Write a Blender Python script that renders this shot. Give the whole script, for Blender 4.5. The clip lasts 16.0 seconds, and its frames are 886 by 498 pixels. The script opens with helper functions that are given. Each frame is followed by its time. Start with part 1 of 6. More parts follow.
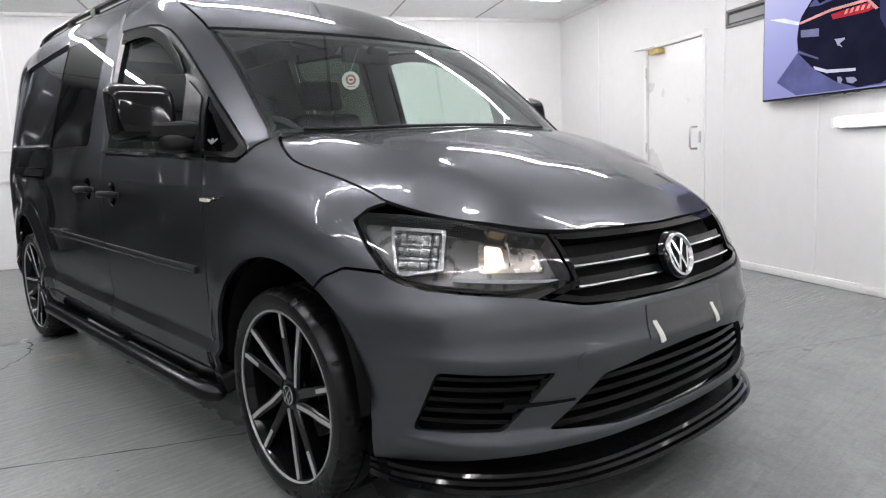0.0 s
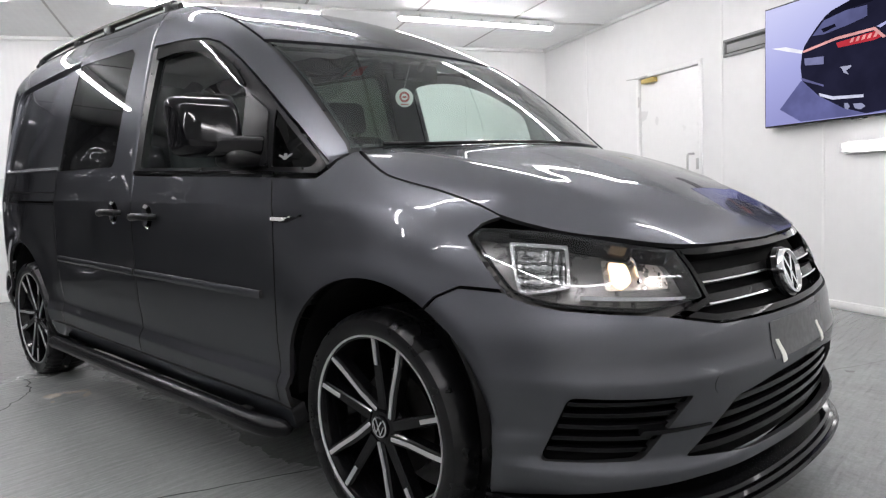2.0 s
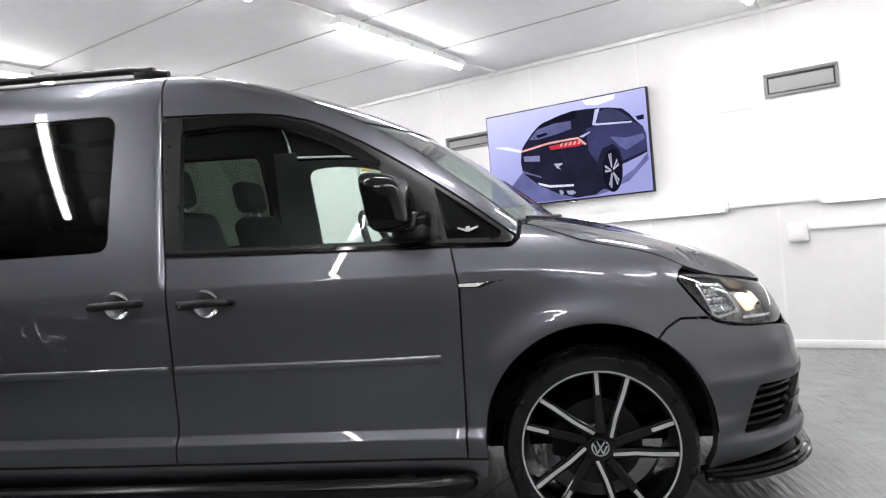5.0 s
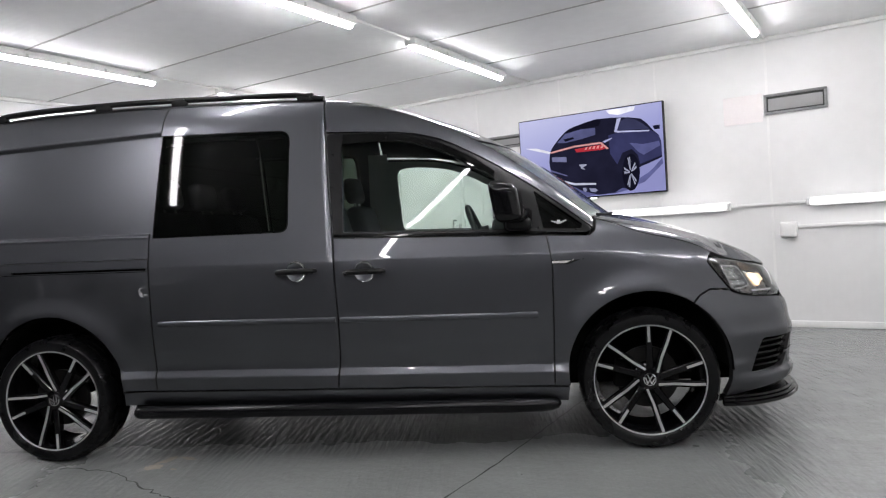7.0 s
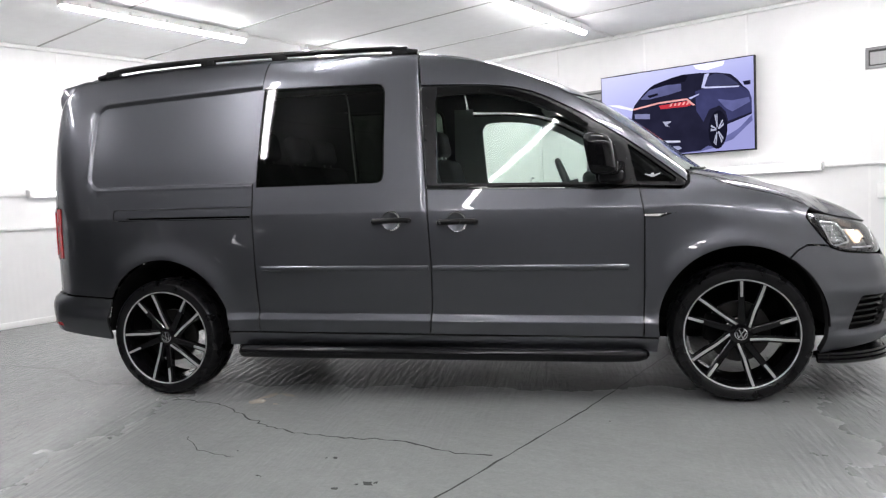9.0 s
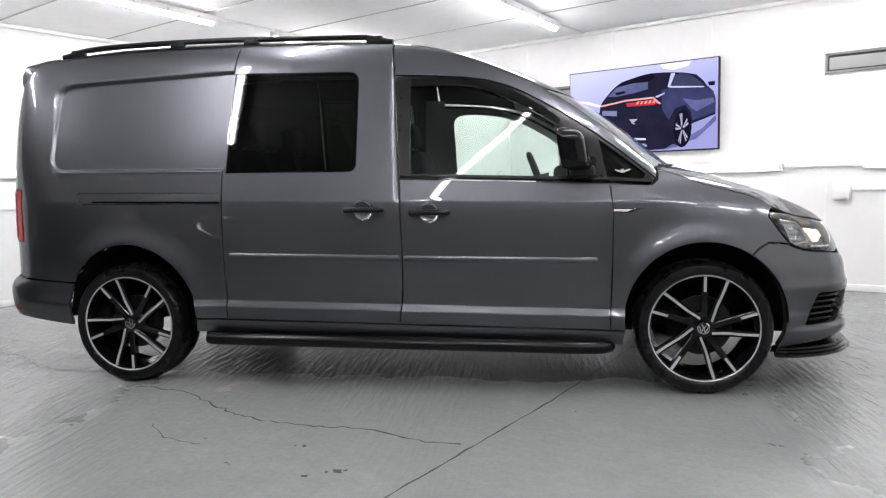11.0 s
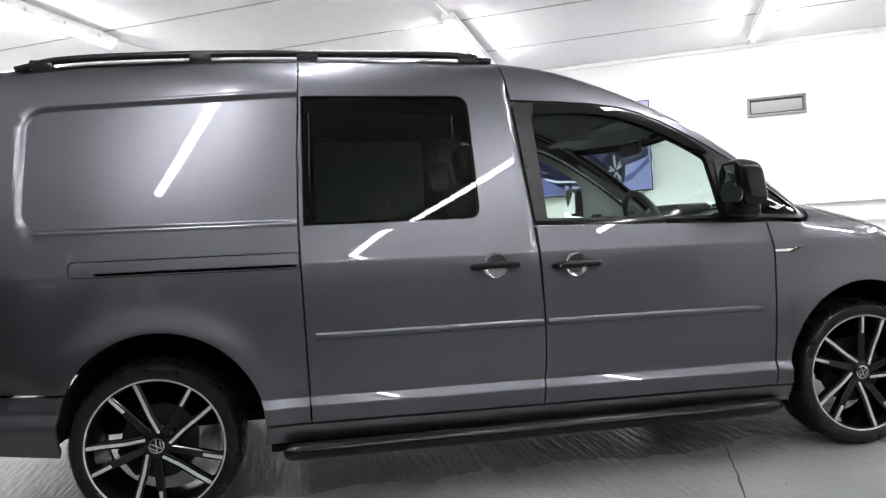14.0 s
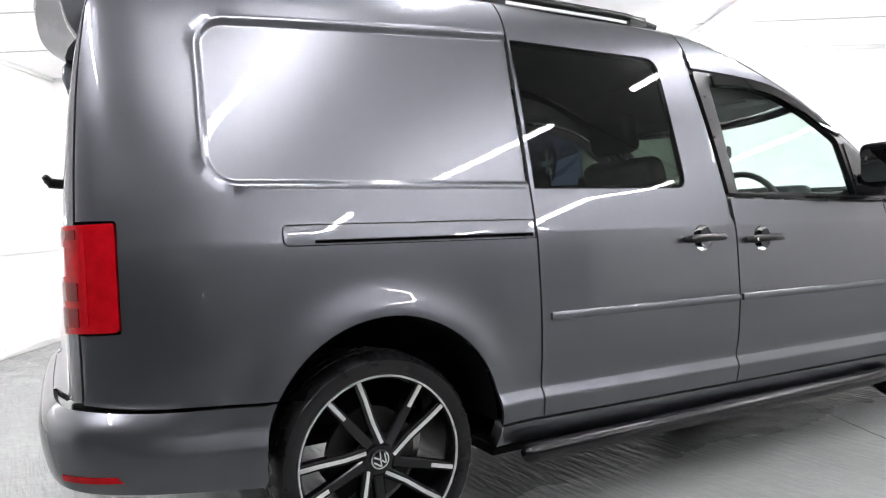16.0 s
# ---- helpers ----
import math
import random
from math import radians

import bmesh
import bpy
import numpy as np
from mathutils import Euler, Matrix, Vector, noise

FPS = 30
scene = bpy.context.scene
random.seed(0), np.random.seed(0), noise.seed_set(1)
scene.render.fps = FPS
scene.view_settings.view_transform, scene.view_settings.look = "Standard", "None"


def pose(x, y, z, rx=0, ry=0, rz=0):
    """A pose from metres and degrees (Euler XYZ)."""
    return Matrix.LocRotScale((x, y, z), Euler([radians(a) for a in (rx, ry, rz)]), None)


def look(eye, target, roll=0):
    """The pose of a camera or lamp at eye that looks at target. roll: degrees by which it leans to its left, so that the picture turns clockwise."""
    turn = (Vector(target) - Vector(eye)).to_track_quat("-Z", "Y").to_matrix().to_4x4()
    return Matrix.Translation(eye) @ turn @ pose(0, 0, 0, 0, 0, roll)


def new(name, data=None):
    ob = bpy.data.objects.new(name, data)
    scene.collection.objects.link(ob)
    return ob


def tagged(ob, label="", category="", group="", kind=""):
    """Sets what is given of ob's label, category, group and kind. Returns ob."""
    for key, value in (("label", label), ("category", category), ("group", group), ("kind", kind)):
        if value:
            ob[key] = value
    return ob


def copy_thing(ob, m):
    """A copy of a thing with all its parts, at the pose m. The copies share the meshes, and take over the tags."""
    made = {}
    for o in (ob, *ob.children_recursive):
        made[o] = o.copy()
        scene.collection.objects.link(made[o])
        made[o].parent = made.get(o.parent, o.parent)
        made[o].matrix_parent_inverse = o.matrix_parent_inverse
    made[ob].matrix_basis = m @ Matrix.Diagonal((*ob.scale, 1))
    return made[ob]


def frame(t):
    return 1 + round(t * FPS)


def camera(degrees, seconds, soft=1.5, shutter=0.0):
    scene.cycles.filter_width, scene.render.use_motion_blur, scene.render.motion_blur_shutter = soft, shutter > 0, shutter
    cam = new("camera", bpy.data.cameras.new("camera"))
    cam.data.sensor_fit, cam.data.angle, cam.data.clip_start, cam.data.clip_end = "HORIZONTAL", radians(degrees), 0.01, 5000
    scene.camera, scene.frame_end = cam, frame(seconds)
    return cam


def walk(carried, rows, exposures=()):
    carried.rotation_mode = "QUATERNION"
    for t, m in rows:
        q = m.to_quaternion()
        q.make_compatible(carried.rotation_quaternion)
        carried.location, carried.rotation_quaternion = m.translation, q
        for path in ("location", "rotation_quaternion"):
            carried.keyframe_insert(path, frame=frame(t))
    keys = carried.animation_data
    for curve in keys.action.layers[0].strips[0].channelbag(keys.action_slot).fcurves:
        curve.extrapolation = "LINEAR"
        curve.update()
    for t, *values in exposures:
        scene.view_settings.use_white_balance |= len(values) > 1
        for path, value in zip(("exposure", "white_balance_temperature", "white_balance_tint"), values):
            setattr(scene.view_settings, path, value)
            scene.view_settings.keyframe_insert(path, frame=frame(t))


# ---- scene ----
cam = camera(64.3, 16.0, 1.2)
PATH = [
    (0, (4.751, 1.303, 1.008), (2.836, 1.814, 0.745), -2.3),
    (0.5, (4.744, 1.273, 1.007), (2.83, 1.791, 0.746), -2.2),
    (1, (4.713, 1.196, 1.006), (2.805, 1.739, 0.748), -1.5),
    (1.5, (4.657, 1.097, 1.007), (2.749, 1.65, 0.777), -1.6),
    (2, (4.525, 0.942, 0.973), (2.638, 1.582, 0.796), -2.4),
    (2.5, (4.374, 0.712, 0.964), (2.523, 1.442, 0.764), -1.9),
    (3, (4.119, 0.407, 0.984), (2.36, 1.335, 0.777), -2.0),
    (3.5, (3.876, 0.166, 0.984), (2.168, 1.195, 0.828), -4.8),
    (4, (3.652, -0.107, 1.033), (2.15, 1.214, 1.0), -7.1),
    (4.2, (3.591, -0.24, 1.038), (2.293, 1.281, 0.999), -7.3),
    (6.3, (3.747, -1.589, 1.084), (2.657, 0.088, 1.066), -4.3),
    (6.5, (3.757, -1.669, 1.088), (2.651, -0.003, 1.056), -3.9),
    (7, (3.731, -1.863, 1.085), (2.617, -0.203, 1.027), -3.6),
    (7.5, (3.699, -1.935, 1.065), (2.559, -0.294, 0.985), -3.4),
    (8, (3.669, -1.983, 1.059), (2.479, -0.38, 0.946), -3.2),
    (8.5, (3.664, -2.006, 1.053), (2.429, -0.439, 0.912), -3.1),
    (9, (3.679, -2.006, 1.045), (2.413, -0.466, 0.888), -2.9),
    (11.3, (3.654, -2.047, 1.041), (2.479, -0.439, 0.852), -1.5),
    (11.5, (3.648, -2.04, 1.034), (2.47, -0.435, 0.839), -1.9),
    (12, (3.514, -2.059, 1.05), (2.401, -0.408, 0.864), -2.5),
    (12.5, (3.25, -2.078, 1.076), (2.25, -0.353, 0.922), -3.5),
    (13, (2.864, -2.128, 1.078), (1.992, -0.333, 0.95), -2.1),
    (13.5, (2.434, -2.162, 1.09), (1.738, -0.288, 1.021), -2.3),
    (14, (1.905, -2.174, 1.095), (1.285, -0.274, 1.027), -3.6),
    (14.5, (1.47, -2.191, 1.072), (0.976, -0.254, 1.023), -3.7),
    (15, (1.05, -2.157, 1.044), (0.713, -0.186, 0.989), -4.0),
    (15.5, (0.579, -2.131, 1.057), (0.418, -0.139, 0.96), -2.3),
    (16, (0.178, -2.095, 1.039), (0.214, -0.097, 0.953), -2.6),
]
walk(cam, [(t, look(eye, target, roll)) for t, eye, target, roll in PATH],
     [(0, 0.40), (2, 0.40), (3, 0.40), (4, 0.80), (4.2, 0.82), (6.5, 0.10), (7.5, 0.28), (8.5, 0.50), (9, 0.60), (11.5, 0.72), (13, 0.78), (14.5, 1.0), (15.2, 1.2), (16, 1.42)])

# ---- world and exposure ----
world = bpy.data.worlds.new("World")
scene.world = world
world.use_nodes = True
world.node_tree.nodes["Background"].inputs[0].default_value = (0.9, 0.95, 1.0, 1)
world.node_tree.nodes["Background"].inputs[1].default_value = 0.02
scene.view_settings.exposure = 0.0


# ---- materials ----
def material(name, color, rough=0.5, metal=0.0, coat=0.0, grain=None, bump=0.0, bump_scale=60.0, tint=0.12, ior=1.5, emit=0.0, transmission=0.0, alpha=1.0, coat_rough=0.03, spec=0.5, ribs=None):
    """A principled surface with noise at two scales in its colour, roughness and relief."""
    m = bpy.data.materials.new(name)
    m.use_nodes = True
    nt = m.node_tree
    b = nt.nodes["Principled BSDF"]
    b.inputs["Base Color"].default_value = (*color, 1)
    b.inputs["Roughness"].default_value = rough
    b.inputs["Metallic"].default_value = metal
    b.inputs["Coat Weight"].default_value = coat
    b.inputs["Coat Roughness"].default_value = coat_rough
    b.inputs["IOR"].default_value = ior
    b.inputs["Specular IOR Level"].default_value = spec
    b.inputs["Transmission Weight"].default_value = transmission
    b.inputs["Alpha"].default_value = alpha
    if emit:
        b.inputs["Emission Color"].default_value = (*color, 1)
        b.inputs["Emission Strength"].default_value = emit
    if grain:
        tc = nt.nodes.new("ShaderNodeTexCoord")
        n1, n2 = nt.nodes.new("ShaderNodeTexNoise"), nt.nodes.new("ShaderNodeTexNoise")
        n1.inputs["Scale"].default_value, n2.inputs["Scale"].default_value = grain, grain * 14
        n1.inputs["Detail"].default_value = n2.inputs["Detail"].default_value = 5
        for n in (n1, n2):
            nt.links.new(tc.outputs["Object"], n.inputs["Vector"])
        add = nt.nodes.new("ShaderNodeMath")
        add.operation = "ADD"
        nt.links.new(n1.outputs["Fac"], add.inputs[0])
        nt.links.new(n2.outputs["Fac"], add.inputs[1])
        ramp = nt.nodes.new("ShaderNodeMapRange")
        ramp.inputs["From Min"].default_value, ramp.inputs["From Max"].default_value = 0.6, 1.4
        ramp.inputs["To Min"].default_value, ramp.inputs["To Max"].default_value = 1 - tint, 1 + tint
        nt.links.new(add.outputs[0], ramp.inputs["Value"])
        mul = nt.nodes.new("ShaderNodeMix")
        mul.data_type, mul.blend_type = "RGBA", "MULTIPLY"
        mul.inputs["Factor"].default_value = 1
        mul.inputs["A"].default_value = (*color, 1)
        nt.links.new(ramp.outputs[0], mul.inputs["B"])
        nt.links.new(mul.outputs["Result"], b.inputs["Base Color"])
        rr = nt.nodes.new("ShaderNodeMapRange")
        rr.inputs["From Min"].default_value, rr.inputs["From Max"].default_value = 0.3, 0.7
        rr.inputs["To Min"].default_value, rr.inputs["To Max"].default_value = max(rough - 0.08, 0.02), rough + 0.08
        nt.links.new(n1.outputs["Fac"], rr.inputs["Value"])
        nt.links.new(rr.outputs[0], b.inputs["Roughness"])
        if bump:
            n3, bp = nt.nodes.new("ShaderNodeTexNoise"), nt.nodes.new("ShaderNodeBump")
            n3.inputs["Scale"].default_value, n3.inputs["Detail"].default_value = bump_scale, 6
            nt.links.new(tc.outputs["Object"], n3.inputs["Vector"])
            bp.inputs["Strength"].default_value, bp.inputs["Distance"].default_value = bump, 0.01
            nt.links.new(n3.outputs["Fac"], bp.inputs["Height"])
            if ribs:
                dot, sine, mix = (nt.nodes.new("ShaderNode" + k) for k in ("VectorMath", "Math", "Math"))
                dot.operation, sine.operation, mix.operation = "DOT_PRODUCT", "SINE", "MULTIPLY_ADD"
                dot.inputs[1].default_value = ribs
                nt.links.new(tc.outputs["Object"], dot.inputs[0])
                nt.links.new(dot.outputs["Value"], sine.inputs[0])
                nt.links.new(sine.outputs[0], mix.inputs[0])
                mix.inputs[1].default_value = 0.6
                nt.links.new(n3.outputs["Fac"], mix.inputs[2])
                nt.links.new(mix.outputs[0], bp.inputs["Height"])
            nt.links.new(bp.outputs["Normal"], b.inputs["Normal"])
    return m


def lamp_glow(name, color, strength):
    m = bpy.data.materials.new(name)
    m.use_nodes = True
    nt = m.node_tree
    nt.nodes.remove(nt.nodes["Principled BSDF"])
    e = nt.nodes.new("ShaderNodeEmission")
    e.inputs[0].default_value, e.inputs[1].default_value = (*color, 1), strength
    nt.links.new(e.outputs[0], nt.nodes["Material Output"].inputs[0])
    return m


WALL = material("white_wall_panel", (0.74, 0.74, 0.735), 0.5, spec=0.3, grain=0.7, tint=0.03, bump=0.03, bump_scale=9, ribs=(115, 115, 0))
CEIL = material("white_ceiling_panel", (0.89, 0.90, 0.90), 0.65, grain=0.6, tint=0.04, bump=0.03, bump_scale=7, spec=0.25, ribs=(0, 115, 0))
TRIM = material("white_trim", (0.78, 0.78, 0.77), 0.4, grain=3, tint=0.05)
SEAL = material("grey_sealant", (0.45, 0.45, 0.44), 0.7, grain=8, tint=0.2)
DOORM = material("white_door_paint", (0.80, 0.80, 0.79), 0.3, grain=1.5, tint=0.03)
CURTAIN = material("dark_curtain", (0.035, 0.036, 0.04), 0.8, grain=3, tint=0.2)
SHEETING = material("dark_plastic_sheeting", (0.070, 0.071, 0.076), 0.03, 0.5, spec=1.0)
STEEL = material("brushed_steel", (0.55, 0.55, 0.54), 0.35, 1.0, grain=6)
BRASS = material("brass", (0.55, 0.42, 0.16), 0.35, 1.0, grain=10)
GREYP = material("grey_grille_plastic", (0.20, 0.20, 0.20), 0.5, grain=6)
WALLTUBE = lamp_glow("wall_lamp_tube", (1.0, 0.975, 1.0), 7.0)
TUBE = lamp_glow("lamp_tube", (1.0, 0.975, 1.0), 66.0)


def metallic_paint(name, color, rough):
    """A flake layer with a soft gloss under a clear, sharp lacquer."""
    m = bpy.data.materials.new(name)
    m.use_nodes = True
    nt = m.node_tree
    nt.nodes.remove(nt.nodes["Principled BSDF"])
    tc, n1, n2, r1, r2, mul, mix, flake, coat, fres, lay = (nt.nodes.new("ShaderNode" + k) for k in ("TexCoord", "TexNoise", "TexNoise", "MapRange", "MapRange", "Math", "Mix", "BsdfGlossy", "BsdfGlossy", "Fresnel", "MixShader"))
    soft, both = nt.nodes.new("ShaderNodeBsdfGlossy"), nt.nodes.new("ShaderNodeMixShader")
    n1.inputs["Scale"].default_value, n2.inputs["Scale"].default_value = 900, 1.3
    for n, r, k in ((n1, r1, 0.10), (n2, r2, 0.03)):
        nt.links.new(tc.outputs["Object"], n.inputs["Vector"])
        nt.links.new(n.outputs["Fac"], r.inputs["Value"])
        for key, v in zip(("From Min", "From Max", "To Min", "To Max"), (0.3, 0.7, 1 - k, 1 + k)):
            r.inputs[key].default_value = v
    mul.operation = "MULTIPLY"
    nt.links.new(r1.outputs[0], mul.inputs[0])
    nt.links.new(r2.outputs[0], mul.inputs[1])
    mix.data_type, mix.blend_type = "RGBA", "MULTIPLY"
    mix.inputs["Factor"].default_value = 1
    mix.inputs["A"].default_value = (*color, 1)
    nt.links.new(mul.outputs[0], mix.inputs["B"])
    nt.links.new(mix.outputs["Result"], flake.inputs["Color"])
    nt.links.new(mix.outputs["Result"], soft.inputs["Color"])
    flake.distribution = soft.distribution = "BECKMANN"
    flake.inputs["Roughness"].default_value, soft.inputs["Roughness"].default_value = rough
    both.inputs[0].default_value = 0.5
    nt.links.new(flake.outputs[0], both.inputs[1])
    nt.links.new(soft.outputs[0], both.inputs[2])
    coat.inputs["Roughness"].default_value = 0.02
    fres.inputs["IOR"].default_value = 1.48
    nt.links.new(fres.outputs[0], lay.inputs[0])
    nt.links.new(both.outputs[0], lay.inputs[1])
    nt.links.new(coat.outputs[0], lay.inputs[2])
    nt.links.new(lay.outputs[0], nt.nodes["Material Output"].inputs[0])
    return m


PAINT = metallic_paint("grey_metallic_paint", (0.092, 0.095, 0.1065), (0.34, 0.60))
BLACKGLOSS = material("gloss_black_plastic", (0.004, 0.004, 0.0045), 0.04, grain=20, tint=0.1, spec=0.24)
BLACKPL = material("satin_black_plastic", (0.0045, 0.0045, 0.005), 0.34, grain=40, tint=0.15, bump=0.06, bump_scale=400, spec=0.25)
RUBBER = material("tyre_rubber", (0.0035, 0.0035, 0.004), 0.30, grain=12, tint=0.25, bump=0.03, bump_scale=150, spec=0.3)
DARK = material("dark_underbody", (0.005, 0.005, 0.005), 0.8, grain=9, tint=0.3, spec=0.1)
CHROME = material("chrome", (0.75, 0.75, 0.76), 0.08, 1.0, grain=30, tint=0.03)
MACHINED = material("machined_alloy", (0.50, 0.50, 0.50), 0.40, 0.55, grain=300, tint=0.05)


# ---- mesh helpers ----
def part(name, bm, mat, parent=None, label="", smooth=True):
    """Links a bmesh as one mesh object under a thing or a part."""
    me = bpy.data.meshes.new(name)
    bm.normal_update()
    bm.to_mesh(me)
    bm.free()
    for mm in (mat if isinstance(mat, (list, tuple)) else [mat]):
        me.materials.append(mm)
    if smooth:
        me.shade_smooth()
        me.set_sharp_from_angle(angle=radians(35))
        if "true_normal" in me.attributes:
            v = np.zeros(len(me.vertices) * 3)
            me.attributes["true_normal"].data.foreach_get("vector", v)
            me.attributes.remove(me.attributes["true_normal"])
            me.normals_split_custom_set_from_vertices(v.reshape(-1, 3).tolist())
    ob = new(name, me)
    if parent:
        ob.parent = parent
    if label:
        ob["label"] = label
    return ob


def box(bm, x0, y0, z0, x1, y1, z1, bevel=0.0, seg=2):
    r = bmesh.ops.create_cube(bm, size=1, matrix=Matrix.LocRotScale(((x0 + x1) / 2, (y0 + y1) / 2, (z0 + z1) / 2), None, (abs(x1 - x0), abs(y1 - y0), abs(z1 - z0))))
    if bevel:
        es = list({e for v in r["verts"] for e in v.link_edges})
        bmesh.ops.bevel(bm, geom=es, offset=bevel, segments=seg, affect="EDGES", profile=0.5)
    return r["verts"]


def tube(bm, pts, r, seg=10, closed=False, cap=True):
    """A round bar along a row of points; r may be a number or one radius a point."""
    pts = [Vector(p) for p in pts]
    n = len(pts)
    rings = []
    side = None
    for i, p in enumerate(pts):
        a = pts[i - 1] if i or closed else pts[0]
        b = pts[(i + 1) % n] if i < n - 1 or closed else pts[-1]
        d = (b - a).normalized()
        if side is None:
            side = d.orthogonal().normalized()
        side = (side - d * side.dot(d)).normalized()
        up = d.cross(side)
        rr = r[i] if isinstance(r, (list, tuple)) else r
        rings.append([bm.verts.new(p + (side * math.cos(6.28318 * k / seg) + up * math.sin(6.28318 * k / seg)) * rr) for k in range(seg)])
    for i in range(n if closed else n - 1):
        A, B = rings[i], rings[(i + 1) % n]
        for k in range(seg):
            bm.faces.new((A[k], A[(k + 1) % seg], B[(k + 1) % seg], B[k]))
    if cap and not closed:
        bm.faces.new(rings[0][::-1])
        bm.faces.new(rings[-1])


def lathe(bm, prof, seg=48, axis="y", at=(0, 0, 0), closed=False):
    """Turns a profile of (radius, along) round an axis."""
    rings = []
    for r, h in prof:
        ring = []
        for k in range(seg):
            a = 6.2831853 * k / seg
            c, s = r * math.cos(a), r * math.sin(a)
            v = {"y": (c, h, s), "z": (c, s, h), "x": (h, c, s)}[axis]
            ring.append(bm.verts.new(Vector(v) + Vector(at)))
        rings.append(ring)
    pairs = list(zip(rings, rings[1:])) + ([(rings[-1], rings[0])] if closed else [])
    for A, B in pairs:
        for k in range(seg):
            bm.faces.new((A[k], A[(k + 1) % seg], B[(k + 1) % seg], B[k]))


def prism(bm, outline, depth, m=Matrix(), bevel=0.0):
    """A flat plate from a 2D outline (in x, y), thickness depth towards +z, placed by m."""
    vs = [bm.verts.new(m @ Vector((x, y, 0))) for x, y in outline]
    ws = [bm.verts.new(m @ Vector((x, y, depth))) for x, y in outline]
    n = len(vs)
    bm.faces.new(vs[::-1])
    top = bm.faces.new(ws)
    for i in range(n):
        bm.faces.new((vs[i], vs[(i + 1) % n], ws[(i + 1) % n], ws[i]))
    if bevel:
        bmesh.ops.bevel(bm, geom=list(top.edges), offset=bevel, segments=2, affect="EDGES", profile=0.5)


# ---- the room ----
WEST, EAST, SOUTH, NORTH, TOP = -3.54, 7.6, -6.2, 5.13, 2.62


def slab(name, x0, y0, z0, x1, y1, z1, mat, label, category):
    bm = bmesh.new()
    box(bm, x0, y0, z0, x1, y1, z1)
    return tagged(part(name, bm, mat, smooth=False), label, category, kind="structure")
def concrete():
    """Painted, worn concrete: broom lines, stains, scuffs and shiny patches."""
    m = bpy.data.materials.new("painted_concrete")
    m.use_nodes = True
    nt = m.node_tree
    b = nt.nodes["Principled BSDF"]
    tc = nt.nodes.new("ShaderNodeTexCoord")

    def noise_at(scale, detail=6.0, stretch=None, rough=0.6, turn=0.0):
        n = nt.nodes.new("ShaderNodeTexNoise")
        n.inputs["Scale"].default_value, n.inputs["Detail"].default_value, n.inputs["Roughness"].default_value = scale, detail, rough
        mp = nt.nodes.new("ShaderNodeMapping")
        mp.vector_type = "TEXTURE"
        mp.inputs["Scale"].default_value = [1 / k for k in (stretch or (1, 1, 1))]
        mp.inputs["Rotation"].default_value = (0, 0, radians(turn))
        nt.links.new(tc.outputs["Object"], mp.inputs["Vector"])
        nt.links.new(mp.outputs[0], n.inputs["Vector"])
        return n.outputs["Fac"]

    def remap(src, a, b_, lo, hi):
        r = nt.nodes.new("ShaderNodeMapRange")
        for k, v in zip(("From Min", "From Max", "To Min", "To Max"), (a, b_, lo, hi)):
            r.inputs[k].default_value = v
        nt.links.new(src, r.inputs["Value"])
        return r.outputs[0]

    def math_(op, p, q):
        n = nt.nodes.new("ShaderNodeMath")
        n.operation = op
        for i, v in enumerate((p, q)):
            if isinstance(v, (int, float)):
                n.inputs[i].default_value = v
            else:
                nt.links.new(v, n.inputs[i])
        return n.outputs[0]

    broad, mid, fine = noise_at(0.55, 4), noise_at(3.2, 8), noise_at(60, 8, None, 0.7)
    broom = noise_at(1.0, 2, (5, 36, 1), 0.45, 120)
    value = math_("MULTIPLY", remap(broad, 0.3, 0.7, 0.90, 1.08), remap(mid, 0.3, 0.72, 0.90, 1.08))
    value = math_("MULTIPLY", value, remap(fine, 0.3, 0.7, 0.88, 1.10))
    value = math_("MULTIPLY", value, remap(noise_at(5.5, 10, (1, 2.2, 1), 0.75), 0.46, 0.80, 1.0, 0.87))
    value = math_("MULTIPLY", value, remap(noise_at(11, 8, (1, 1.6, 1), 0.75), 0.32, 0.68, 0.90, 1.09))
    value = math_("MULTIPLY", value, remap(noise_at(190, 4, None, 0.8), 0.3, 0.7, 0.90, 1.10))
    # scattered small dark chips and scuffs
    value = math_("MULTIPLY", value, remap(noise_at(16, 6, (1.8, 1, 1), 0.6), 0.72, 0.80, 1.0, 0.75))
    col = nt.nodes.new("ShaderNodeMix")
    col.data_type, col.blend_type = "RGBA", "MULTIPLY"
    col.inputs["Factor"].default_value = 1
    col.inputs["A"].default_value = (0.185, 0.193, 0.189, 1)
    nt.links.new(value, col.inputs["B"])
    # bare, pale patches where the paint has gone
    bare = nt.nodes.new("ShaderNodeMix")
    bare.data_type = "RGBA"
    bare.inputs["B"].default_value = (0.33, 0.30, 0.26, 1)
    nt.links.new(remap(noise_at(1.9, 9, None, 0.72), 0.62, 0.90, 0.0, 0.22), bare.inputs["Factor"])
    nt.links.new(col.outputs["Result"], bare.inputs["A"])
    nt.links.new(bare.outputs["Result"], b.inputs["Base Color"])
    # a smooth, much walked lane beside the van; ridged concrete round it
    def along(x, y):
        n = nt.nodes.new("ShaderNodeVectorMath")
        n.operation = "DOT_PRODUCT"
        n.inputs[1].default_value = (x, y, 0)
        nt.links.new(tc.outputs["Object"], n.inputs[0])
        return n.outputs["Value"]

    fore, aside = along(0.892, 0.452), along(-0.452, 0.892)
